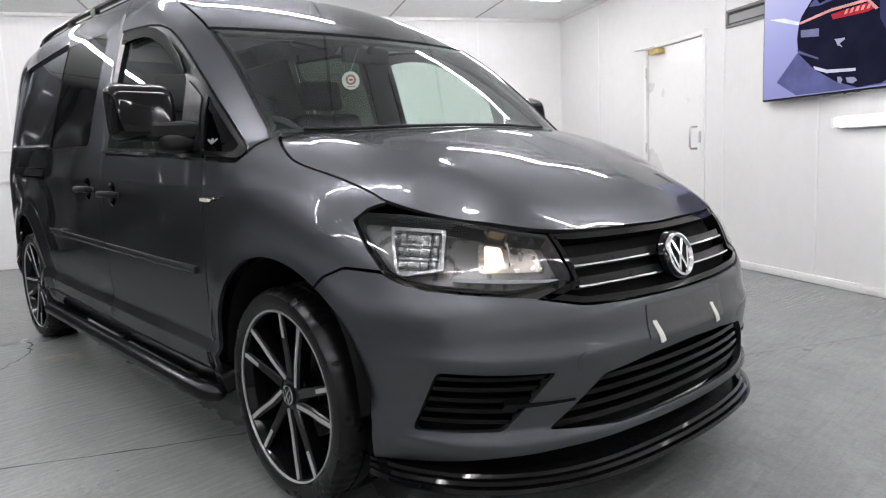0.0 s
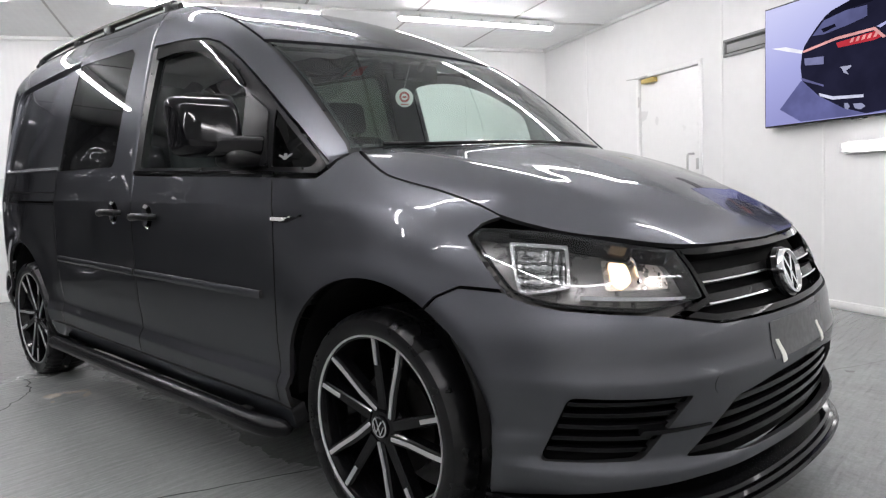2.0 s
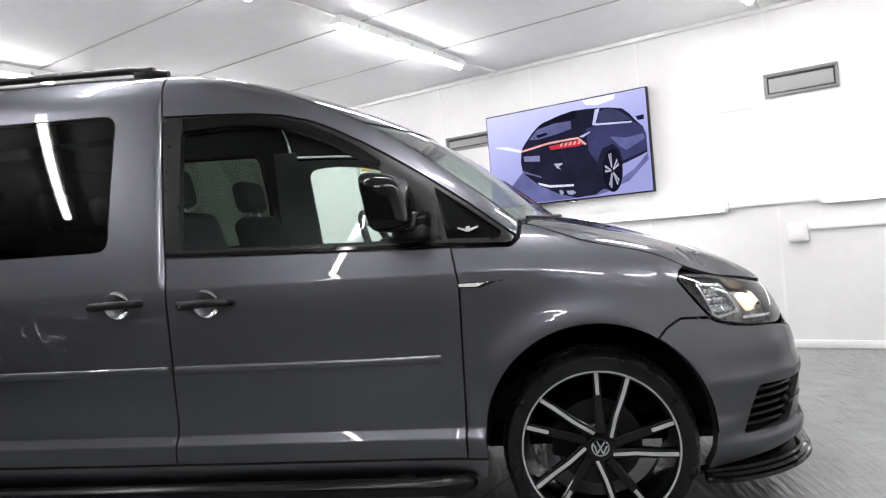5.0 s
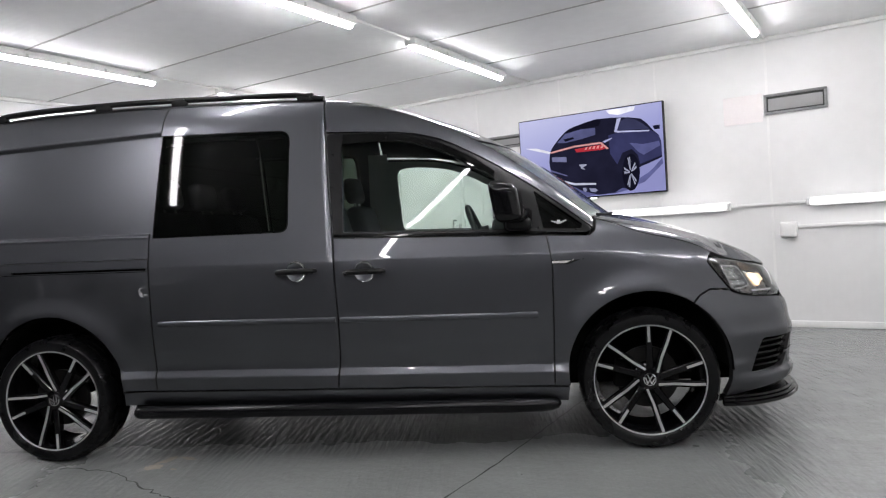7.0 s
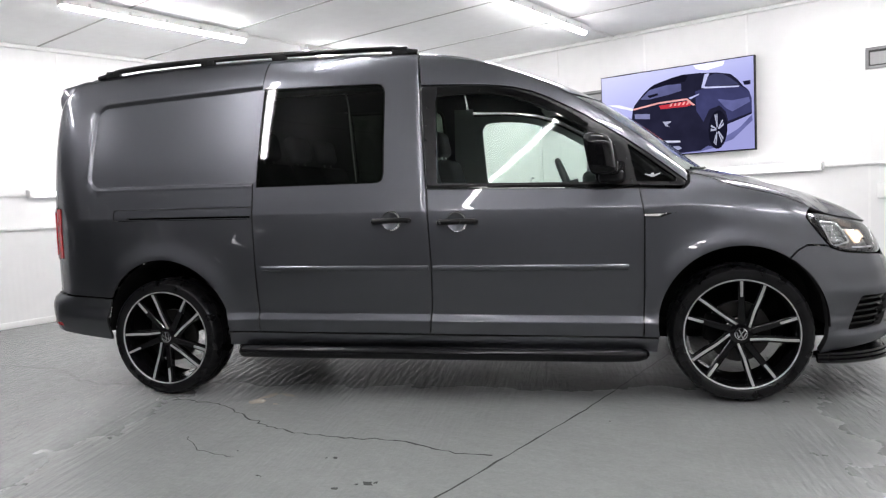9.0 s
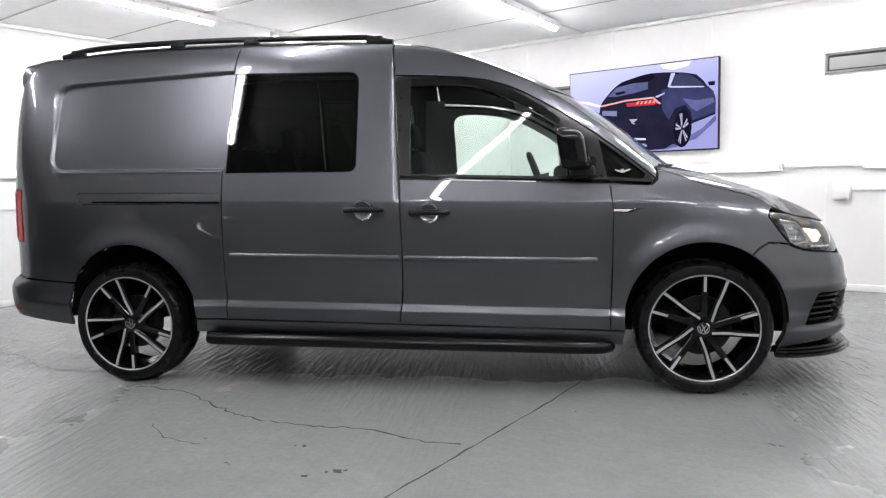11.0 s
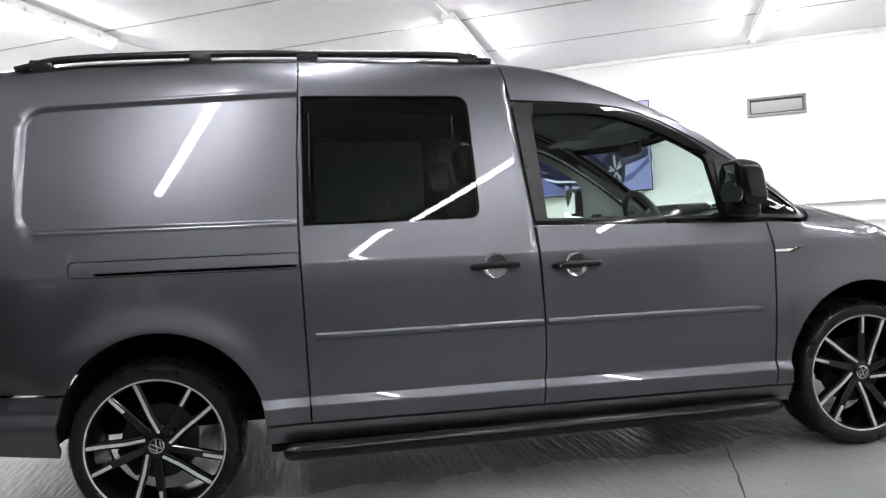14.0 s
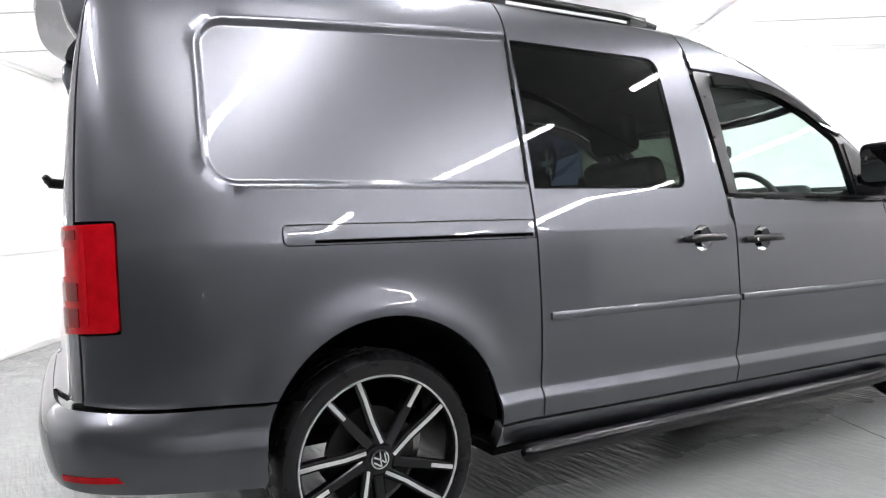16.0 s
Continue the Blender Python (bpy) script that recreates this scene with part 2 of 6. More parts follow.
    away = math_("MAXIMUM", remap(fore, 2.5, 3.6, 0, 1), remap(fore, 0.75, -0.15, 0, 1))
    away = math_("MAXIMUM", away, remap(aside, -0.15, 0.35, 0, 1))
    gate = remap(math_("ADD", math_("MULTIPLY", away, 0.62), math_("MULTIPLY", noise_at(1.2, 1), 0.22)), 0.14, 0.80, 0.0, 1.0)
    gate.node.interpolation_type = "SMOOTHSTEP"
    nt.links.new(math_("ADD", remap(gate, 0.0, 1.0, 0.32, 0.24), remap(mid, 0.3, 0.7, -0.01, 0.03)), b.inputs["Roughness"])
    bump = nt.nodes.new("ShaderNodeBump")
    bump.inputs["Strength"].default_value, bump.inputs["Distance"].default_value = 1.0, 0.02
    ridges = math_("MULTIPLY", math_("SUBTRACT", broom, 0.5), remap(gate, 0.0, 1.0, 0.18, 0.42))
    lumps = math_("ADD", math_("MULTIPLY", mid, 0.05), math_("MULTIPLY", noise_at(26, 5), 0.10))
    nt.links.new(math_("ADD", ridges, lumps), bump.inputs["Height"])
    nt.links.new(bump.outputs["Normal"], b.inputs["Normal"])
    return m


slab("floor", WEST - 0.2, SOUTH - 0.2, -0.2, EAST + 0.2, NORTH + 0.2, 0.0, concrete(), "grey painted concrete floor with cracks and wear", "floor")
slab("ceiling", WEST - 0.2, SOUTH - 0.2, TOP, EAST + 0.2, NORTH + 0.2, TOP + 0.15, CEIL, "white insulated panel ceiling", "ceiling")
slab("wall_west", WEST - 0.15, SOUTH - 0.15, 0, WEST, NORTH + 0.15, TOP, WALL, "white clad insulated panel wall", "wall")
slab("wall_east", EAST, SOUTH - 0.15, 0, EAST + 0.15, NORTH + 0.15, TOP, WALL, "white clad insulated panel wall", "wall")
slab("wall_south", WEST, SOUTH - 0.15, 0, EAST, SOUTH, TOP, CURTAIN, "dark wall at the back of the room", "wall")
# the north wall has a real opening for the door
DX0, DX1, DTOP = -1.56, -0.655, 1.95
for nm, a in (("wall_north", (WEST, 0, DX0, TOP)), ("wall_north_2", (DX1, 0, EAST, TOP)), ("wall_north_3", (DX0, DTOP, DX1, TOP))):
    slab(nm, a[0], NORTH, a[1], a[2], NORTH + 0.15, a[3], WALL, "white clad insulated panel wall", "wall")


def strip(name, boxes, mat, label, category="trim", bevel=0.0):
    bm = bmesh.new()
    for b_ in boxes:
        box(bm, *b_, bevel)
    return tagged(part(name, bm, mat, smooth=bool(bevel)), label, category, kind="structure")


# dark glossy plastic curtains in folds, closing off the back of the room
def curtain(line, label, seed=0):
    rng = np.random.default_rng(seed)
    bm = bmesh.new()
    cols = []
    zs = np.linspace(0.02, TOP - 0.06, 70)
    phase = rng.uniform(0, 6.28, 6)
    far = 0.0
    for (x0, y0), (x1, y1) in zip(line, line[1:]):
        run = math.hypot(x1 - x0, y1 - y0)
        n = int(run * 60)
        nx, ny = -(y1 - y0) / run, (x1 - x0) / run
        for k in range(n):
            r = far + run * k / n
            w = 0.042 * np.sin(r * 11 + 1.1 * np.sin(r * 1.7 + phase[0]) + 0.5 * zs) + 0.004 * np.sin(r * 29 + 2.2 * zs + phase[1])
            w = w + 0.080 * np.sin(zs * 2.6 + r * 1.3 + phase[2]) + 0.036 * np.sin(zs * 7.4 - r * 4.6 + phase[3]) + 0.006 * np.sin(zs * 17 + r * 6 + phase[4])
            cols.append([bm.verts.new((x0 + (x1 - x0) * k / n + nx * w_, y0 + (y1 - y0) * k / n + ny * w_, z)) for w_, z in zip(w, zs)])
        far += run
    for A, B in zip(cols, cols[1:]):
        for i in range(len(zs) - 1):
            bm.faces.new((A[i], B[i], B[i + 1], A[i + 1]))
    tagged(part("curtain", bm, SHEETING), label, "curtain", kind="structure")


curtain([(WEST + 0.12, -1.72), (WEST + 0.14, -2.55), (-0.6, -2.80), (0.6, -3.35), (1.6, -4.3), (2.4, -5.9)], "dark glossy plastic curtain hanging in folds", 1)
# unseen sheet added at the east to darken what the van's nose reflects
curtain([(EAST - 0.26, -6.0), (EAST - 0.26, -2.6)], "dark glossy plastic curtain added out of view to darken reflections", 2)


# cover strips and joints of the wall panels
for k, x in enumerate((-2.55, -0.38, 0.645, 1.66, 2.66, 3.58, 4.6, 5.6, 6.6)):
    strip("panel_joint", [(x - 0.010, NORTH - 0.004, 0.06, x + 0.010, NORTH, TOP - 0.03), (x - 0.0015, NORTH - 0.0055, 0.06, x + 0.0015, NORTH - 0.004, TOP - 0.03)], TRIM, "white cover strip over a wall joint")
for y in (-1.05, 0.0, 1.05, 2.1, 3.1, 4.05):
    strip("panel_joint", [(WEST, y - 0.010, 0.06, WEST + 0.004, y + 0.010, TOP - 0.03)], TRIM, "white cover strip over a wall joint")
for y in (-5.4, -4.35, -3.3, -2.25, -1.2, -0.17, 0.88, 1.93, 2.98, 4.03):
    strip("ceiling_joint", [(WEST, y - 0.009, TOP - 0.004, EAST, y + 0.009, TOP), (WEST, y + 0.009, TOP - 0.002, EAST, y + 0.0125, TOP)], SEAL, "thin joint between ceiling panels")
strip("coving", [(WEST, NORTH - 0.035, TOP - 0.04, EAST, NORTH, TOP)], TRIM, "white trim between wall and ceiling", bevel=0.01)
strip("coving", [(WEST, SOUTH, TOP - 0.04, WEST + 0.035, NORTH - 0.036, TOP)], TRIM, "white trim between wall and ceiling", bevel=0.01)
for nm, b_ in (("baseboard", (WEST, NORTH - 0.018, 0, DX0 - 0.05, NORTH, 0.06)), ("baseboard", (DX1 + 0.05, NORTH - 0.018, 0, EAST, NORTH, 0.06)), ("baseboard", (WEST, SOUTH + 0.3, 0, WEST + 0.018, NORTH - 0.02, 0.06))):
    strip(nm, [b_], TRIM, "white coved skirting, scuffed at the floor", bevel=0.006)

# expansion joint and cracks in the floor
JOINT = material("dark_floor_joint", (0.05, 0.052, 0.05), 0.9, grain=20, tint=0.4)


def crack(name, pts, width, wander, label, seed, pieces=14):
    rng = random.Random(seed)
    bm = bmesh.new()
    line = []
    for (x0, y0), (x1, y1) in zip(pts, pts[1:]):
        n = max(2, int(math.hypot(x1 - x0, y1 - y0) * pieces))
        for k in range(n):
            f = k / n
            line.append((x0 + (x1 - x0) * f + rng.uniform(-wander, wander), y0 + (y1 - y0) * f + rng.uniform(-wander, wander)))
    prev = None
    for i, (x, y) in enumerate(line):
        w = width * rng.uniform(0.35, 1.3)
        a = line[min(i + 1, len(line) - 1)]
        b_ = line[max(i - 1, 0)]
        d = Vector((a[0] - b_[0], a[1] - b_[1])).normalized()
        cur = [bm.verts.new((x - d.y * w / 2, y + d.x * w / 2, 0.0008)), bm.verts.new((x + d.y * w / 2, y - d.x * w / 2, 0.0008))]
        if prev:
            bm.faces.new((prev[0], prev[1], cur[1], cur[0]))
        prev = cur
    bmesh.ops.recalc_face_normals(bm, faces=bm.faces)
    return tagged(part(name, bm, JOINT, smooth=False), label, "floor crack", kind="structure")


crack("floor_joint", [(2.19, -4.4), (2.13, -0.22), (2.11, 0.9), (1.97, 3.0), (1.91, 4.43), (1.90, 5.1)], 0.010, 0.004, "straight worn joint in the concrete floor", 3)
crack("floor_crack", [(-0.83, -0.12), (-0.62, -0.10), (-0.40, 0.02), (-0.1, 0.0), (0.19, -0.02), (0.45, 0.03), (0.71, -0.02), (1.0, -0.06), (1.21, -0.04), (1.39, 0.02), (1.62, 0.12), (1.93, 0.13), (2.1, 0.2)], 0.011, 0.013, "jagged crack in the concrete floor", 5, 30)
crack("floor_crack", [(0.75, -0.35), (0.95, -0.42), (1.2, -0.38)], 0.005, 0.012, "jagged crack in the concrete floor", 6, 30)
crack("floor_crack", [(-0.83, -0.12), (-1.3, -0.05), (-1.9, -0.25)], 0.009, 0.015, "jagged crack in the concrete floor", 7, 24)
for i, (x, y, r) in enumerate(((1.84, -0.27, 0.026), (1.77, -0.37, 0.017), (1.81, -0.30, 0.012), (1.86, -0.25, 0.014), (1.42, -0.447, 0.012), (1.44, -0.45, 0.007), (1.54, -0.163, 0.014), (1.51, -0.18, 0.009), (1.12, -0.33, 0.008), (2.28, 0.80, 0.008), (1.99, 3.85, 0.03))):
    rng = random.Random(40 + i)
    bm = bmesh.new()
    vs = [bm.verts.new((x + r * rng.uniform(0.4, 1.2) * math.cos(a), y + r * rng.uniform(0.3, 1.0) * math.sin(a), 0.0009)) for a in np.linspace(0, 6.0, 9)]
    bm.faces.new(vs)
    tagged(part("floor_stain", bm, JOINT, smooth=False), "small dark chip in the floor paint", "floor stain", kind="structure")

# pale spots where the paint has come off
PALE = material("bare_pale_concrete", (0.36, 0.32, 0.27), 0.7, grain=25, tint=0.2)
for i, (x, y, rx, ry) in enumerate(((0.57, 0.17, 0.05, 0.045), (0.545, 0.27, 0.035, 0.07), (0.62, 0.33, 0.06, 0.02), (0.70, 0.19, 0.02, 0.012))):
    rng = random.Random(70 + i)
    bm = bmesh.new()
    bm.faces.new([bm.verts.new((x + rx * rng.uniform(0.55, 1.2) * math.cos(a), y + ry * rng.uniform(0.55, 1.2) * math.sin(a), 0.0009)) for a in np.linspace(0, 6.1, 17)])
    tagged(part("floor_stain", bm, PALE, smooth=False), "pale bare spot in the floor paint", "floor stain", kind="structure")

# door
bm = bmesh.new()
box(bm, DX0 + 0.014, NORTH + 0.010, 0.012, DX1 - 0.016, NORTH + 0.05, DTOP - 0.014, 0.003)
door = tagged(part("door_1", bm, DOORM), "white flush steel door, closed, in the panel wall", "door", kind="structure")
bm = bmesh.new()
for b_ in ((DX0 - 0.035, NORTH - 0.012, 0, DX0 + 0.008, NORTH + 0.06, DTOP + 0.035), (DX1 - 0.008, NORTH - 0.012, 0, DX1 + 0.035, NORTH + 0.06, DTOP + 0.035), (DX0 + 0.008, NORTH - 0.012, DTOP - 0.006, DX1 - 0.008, NORTH + 0.06, DTOP + 0.035)):
    box(bm, *b_, 0.004)
part("door_frame", bm, TRIM, door)
bm = bmesh.new()
tube(bm, [(-0.755, NORTH + 0.01, 1.17), (-0.755, NORTH - 0.05, 1.17), (-0.755, NORTH - 0.062, 1.15), (-0.755, NORTH - 0.062, 1.0), (-0.755, NORTH - 0.05, 0.98), (-0.755, NORTH + 0.01, 0.98)], 0.010)
part("door_handle", bm, STEEL, door, "steel pull handle")
bm = bmesh.new()
box(bm, -0.725, NORTH + 0.004, 1.03, -0.685, NORTH + 0.011, 1.13, 0.003)
part("lock_plate", bm, STEEL, door)
bm = bmesh.new()
box(bm, -1.47, NORTH - 0.045, 1.885, -1.27, NORTH + 0.010, 1.93, 0.008)
closer = part("door_closer", bm, BRASS, door, "brass-coloured overhead closer")
bm = bmesh.new()
tube(bm, [(-1.37, NORTH - 0.03, 1.935), (-1.62, NORTH - 0.10, 1.945), (-1.40, NORTH - 0.02, 1.955)], 0.006, 8)
part("closer_arm", bm, STEEL, closer)
for z in (0.25, 1.0, 1.72):
    bm = bmesh.new()
    tube(bm, [(DX0 + 0.010, NORTH - 0.014, z - 0.05), (DX0 + 0.010, NORTH - 0.014, z + 0.05)], 0.008, 8)
    part("hinge", bm, STEEL, door)


# ceiling lamps: rows of tubes in battens
def ceiling_lamp():
    root = new("ceiling_lamp")
    bm = bmesh.new()
    box(bm, -0.050, -0.86, 0.026, 0.050, 0.86, 0.087, 0.010)
    part("batten", bm, TRIM, root)
    bm = bmesh.new()
    tube(bm, [(0, -0.852, 0.026), (0, -0.846, 0.026), (0, -0.835, 0.026), (0, 0.835, 0.026), (0, 0.846, 0.026), (0, 0.852, 0.026)], [0.008, 0.020, 0.028, 0.028, 0.020, 0.008], 16)
    part("diffuser", bm, TUBE, root, "bright white rounded diffuser")
    for k in range(5):
        for x in (-0.047, 0.047):
            bm = bmesh.new()
            box(bm, x - 0.004, -0.66 + 0.33 * k - 0.012, 0.026, x + 0.004, -0.66 + 0.33 * k + 0.012, 0.058, 0.002, 1)
            part("clip", bm, STEEL, root)
    return tagged(root, "white fluorescent batten lamp fixed to the ceiling", "ceiling lamp", "lamps on the ceiling")


proto = ceiling_lamp()
first = True
# each row: places and turns of its lamps, from south to north
ROWS = (((-1.72, -1.20, 5), (-1.84, 1.21, 5.5), (-2.06, 3.65, 7)), ((0.40, -1.15, 0), (0.50, 1.16, 2), (0.385, 3.60, 4)),
        ((2.70, -3.43, -1), (2.58, -1.15, 0), (2.66, 1.16, 0), (2.68, 3.80, 1)), ((4.95, -3.43, 0), (4.95, -1.15, 0), (4.95, 1.16, 0), (4.95, 3.70, 0)))
for row in ROWS:
    ends = []
    for lx, ly, turn in row:
        m = pose(lx, ly, TOP - 0.087, 0, 0, turn)
        if first:
            proto.matrix_basis, first = m, False
        else:
            copy_thing(proto, m)
        ends += [m @ Vector((0, -0.855, 0.075)), m @ Vector((0, 0.855, 0.075))]
    ends = ends[1:] + [Vector((ends[-1].x, NORTH - 0.04, TOP - 0.012))]
    bm = bmesh.new()
    for p, q in zip(ends[::2], ends[1::2]):
        tube(bm, [p, q], 0.011, 8)
    tagged(part("cable_conduit", bm, TRIM), "white cable conduit between the ceiling lamps", "conduit", kind="structure")


def wall_lamp(length, m, glow=WALLTUBE):
    root = new("wall_lamp")
    bm = bmesh.new()
    box(bm, 0, -0.05, -0.04, length, 0, 0.04, 0.008)
    part("batten", bm, TRIM, root)
    bm = bmesh.new()
    tube(bm, [(0.02, -0.072, 0), (length - 0.02, -0.072, 0)], 0.018, 12)
    part("lamp_tube", bm, glow, root, "bright white fluorescent tube")
    for x in (0.015, length - 0.015):
        bm = bmesh.new()
        box(bm, x - 0.015, -0.095, -0.03, x + 0.015, -0.045, 0.03, 0.005)
        part("end_cap", bm, TRIM, root)
    root.matrix_basis = m
    return tagged(root, "white fluorescent batten lamp fixed along the wall", "wall lamp", "lamps on the wall")


wall_lamp(1.46, pose(0.85, NORTH, 1.12))
wall_lamp(1.46, pose(2.95, NORTH, 1.12))
wall_lamp(1.46, pose(5.05, NORTH, 1.12))
wall_lamp(1.5, pose(WEST, 0.66, 1.235, 0, 0, 90))
strip("cable_trunking", [(2.31, NORTH - 0.020, 1.108, 2.95, NORTH, 1.132), (4.41, NORTH - 0.020, 1.108, 5.05, NORTH, 1.132)], TRIM, "white cable trunking between the wall lamps", "trunking", 0.003)
strip("cable_trunking", [(WEST, -1.7, 1.215, WEST + 0.02, 0.66, 1.24), (WEST, -1.6, 0.90, WEST + 0.025, NORTH - 0.02, 0.93)], TRIM, "white cable trunking along the wall", "trunking", 0.003)
strip("cable_trunking", [(2.862, NORTH - 0.022, 0.895, EAST, NORTH, 0.922)], TRIM, "white cable trunking along the wall", "trunking", 0.003)
bm = bmesh.new()
box(bm, 2.725, NORTH - 0.06, 0.815, 2.862, NORTH, 0.95, 0.008)
jb = tagged(part("junction_box", bm, TRIM), "pale grey electrical junction box on the wall", "junction box")
bm = bmesh.new()
box(bm, 2.737, NORTH - 0.066, 0.827, 2.850, NORTH - 0.058, 0.938, 0.004)
part("cover", bm, TRIM, jb)

# wall vents and the blank plate beside one of them
def vent(x0, z0, x1, z1):
    bm = bmesh.new()
    w = 0.022
    for b_ in ((x0, NORTH - 0.022, z0, x1, NORTH, z0 + w), (x0, NORTH - 0.022, z1 - w, x1, NORTH, z1), (x0, NORTH - 0.022, z0 + w, x0 + w, NORTH, z1 - w), (x1 - w, NORTH - 0.022, z0 + w, x1, NORTH, z1 - w)):
        box(bm, *b_, 0.003)
    v = tagged(part("wall_vent", bm, GREYP), "grey metal ventilation grille in the white wall", "vent", "vents in the wall")
    bm = bmesh.new()
    box(bm, x0 + w, NORTH - 0.006, z0 + w, x1 - w, NORTH - 0.001, z1 - w)
    part("backing", bm, JOINT, v)
    bm = bmesh.new()
    box(bm, x0 + w + 0.012, NORTH - 0.014, z0 + w + 0.012, x1 - w - 0.012, NORTH - 0.006, z1 - w - 0.020, 0.002)
    part("flap", bm, GREYF, v, "flat pale grey flap under a dark slot")


GREYF = material("pale_grey_flap", (0.27, 0.27, 0.27), 0.5, grain=6, tint=0.05)
vent(-0.34, 1.935, 0.20, 2.075)
vent(2.635, 1.925, 3.14, 2.105)
bm = bmesh.new()
box(bm, 2.285, NORTH - 0.008, 1.87, 2.622, NORTH, 2.125, 0.003)
tagged(part("blank_plate", bm, material("pinkish_white_card", (0.76, 0.72, 0.72), 0.5, grain=4, tint=0.03)), "pale pinkish blank plate on the wall", "plate")

# television with a dark car on its bluish picture
TX0, TX1, TZ0, TZ1 = 0.185, 1.75, 1.308, 2.188
bm = bmesh.new()
box(bm, TX0, NORTH - 0.085, TZ0, TX1, NORTH - 0.035, TZ1, 0.005)
tv = tagged(part("television", bm, BLACKPL), "large flat black television showing a dark car, on the wall", "television")
bm = bmesh.new()
box(bm, 0.75, NORTH - 0.036, 1.55, 1.2, NORTH, 1.95, 0.005)
part("wall_bracket", bm, DARK, tv)
bm = bmesh.new()
tube(bm, [(0.93, NORTH - 0.07, TZ0 - 0.004), (0.99, NORTH - 0.075, TZ0 - 0.012), (1.05, NORTH - 0.07, TZ0 - 0.004)], 0.006, 8)
part("maker_tab", bm, CHROME, tv)


def screen_gradient():
    m = bpy.data.materials.new("screen_glow")
    m.use_nodes = True
    nt = m.node_tree
    nt.nodes.remove(nt.nodes["Principled BSDF"])
    tc, sep, r, e, mix = (nt.nodes.new("ShaderNode" + k) for k in ("TexCoord", "SeparateXYZ", "ValToRGB", "Emission", "Math"))
    nt.links.new(tc.outputs["Generated"], sep.inputs[0])
    mix.operation = "MULTIPLY_ADD"
    mix.inputs[1].default_value = -0.45
    nt.links.new(sep.outputs[0], mix.inputs[0])
    nt.links.new(sep.outputs[2], mix.inputs[2])
    nt.links.new(mix.outputs[0], r.inputs[0])
    r.color_ramp.elements[0].color = (0.24, 0.245, 0.48, 1)
    r.color_ramp.elements[1].color = (0.50, 0.51, 0.74, 1)
    mid = r.color_ramp.elements.new(0.4)
    mid.color = (0.32, 0.33, 0.60, 1)
    nt.links.new(r.outputs[0], e.inputs[0])
    e.inputs[1].default_value = 1.0
    nt.links.new(e.outputs[0], nt.nodes["Material Output"].inputs[0])
    return m


bm = bmesh.new()
box(bm, TX0 + 0.010, NORTH - 0.0875, TZ0 + 0.012, TX1 - 0.010, NORTH - 0.0848, TZ1 - 0.010)
screen = part("screen", bm, screen_gradient(), tv, "lit screen with a bluish studio picture", smooth=False)


def screen_tone(name, color):
    """A glowing tone of the picture, uneven like a filmed surface."""
    m = lamp_glow("screen_" + name, color, 1.0)
    nt = m.node_tree
    e = [n for n in nt.nodes if n.type == "EMISSION"][0]
    tc, n, r = (nt.nodes.new("ShaderNode" + k) for k in ("TexCoord", "TexNoise", "MapRange"))
    n.inputs["Scale"].default_value, n.inputs["Detail"].default_value = 7.0, 4
    nt.links.new(tc.outputs["Object"], n.inputs["Vector"])
    for k, v in zip(("From Min", "From Max", "To Min", "To Max"), (0.35, 0.68, 0.85, 1.15)):
        r.inputs[k].default_value = v
    nt.links.new(n.outputs["Fac"], r.inputs["Value"])
    nt.links.new(r.outputs[0], e.inputs[1])
    return m


def on_screen(name, pts, color, layer):
    bm = bmesh.new()
    y = NORTH - 0.0875 - 0.0006 * layer
    w, h = TX1 - TX0 - 0.02, TZ1 - TZ0 - 0.022
    vs = [bm.verts.new((TX0 + 0.010 + w * u, y, TZ0 + 0.012 + h * v)) for u, v in pts]
    bm.faces.new(vs)
    bmesh.ops.recalc_face_normals(bm, faces=bm.faces)
    part(name, bm, screen_tone(name, color), screen, smooth=False)


def ellipse(cu, cv, ru, rv, n=28):
    return [(cu + ru * math.cos(2 * math.pi * k / n), cv + rv * math.sin(2 * math.pi * k / n)) for k in range(n)]


on_screen("light_streak", [(0.04, 0.665), (0.128, 0.649), (0.236, 0.581), (0.236, 0.554), (0.128, 0.613)], (0.75, 0.75, 0.85), 1)
on_screen("shadow", [(0.091, 0.133), (0.217, 0.343), (0.771, 0.044), (0.922, 0.255), (0.987, 0.369), (0.991, 0.308), (0.872, 0.118), (0.67, 0.011), (0.469, 0.007), (0.217, 0.008)], (0.1, 0.105, 0.25), 1)
on_screen("ceiling_flare", [(0.636, 0.992), (0.832, 0.994), (0.821, 0.945), (0.72, 0.918), (0.657, 0.945)], (0.85, 0.85, 0.95), 1)
on_screen("car_body", [(0.223, 0.565), (0.236, 0.619), (0.261, 0.67), (0.305, 0.751), (0.343, 0.805), (0.38, 0.841), (0.494, 0.888), (0.569, 0.907), (0.67, 0.899), (0.783, 0.876), (0.865, 0.84), (0.903, 0.778), (0.935, 0.701), (0.972, 0.634), (0.987, 0.551), (0.987, 0.379), (0.922, 0.337), (0.834, 0.286), (0.821, 0.123), (0.771, 0.044), (0.72, 0.07), (0.67, 0.022), (0.557, 0.01), (0.443, 0.075), (0.317, 0.197), (0.223, 0.342), (0.214, 0.455)], (0.012, 0.012, 0.028), 2)
on_screen("rear_glass", [(0.28, 0.684), (0.343, 0.783), (0.456, 0.813), (0.557, 0.807), (0.557, 0.726), (0.469, 0.698), (0.343, 0.673)], (0.085, 0.09, 0.2), 3)
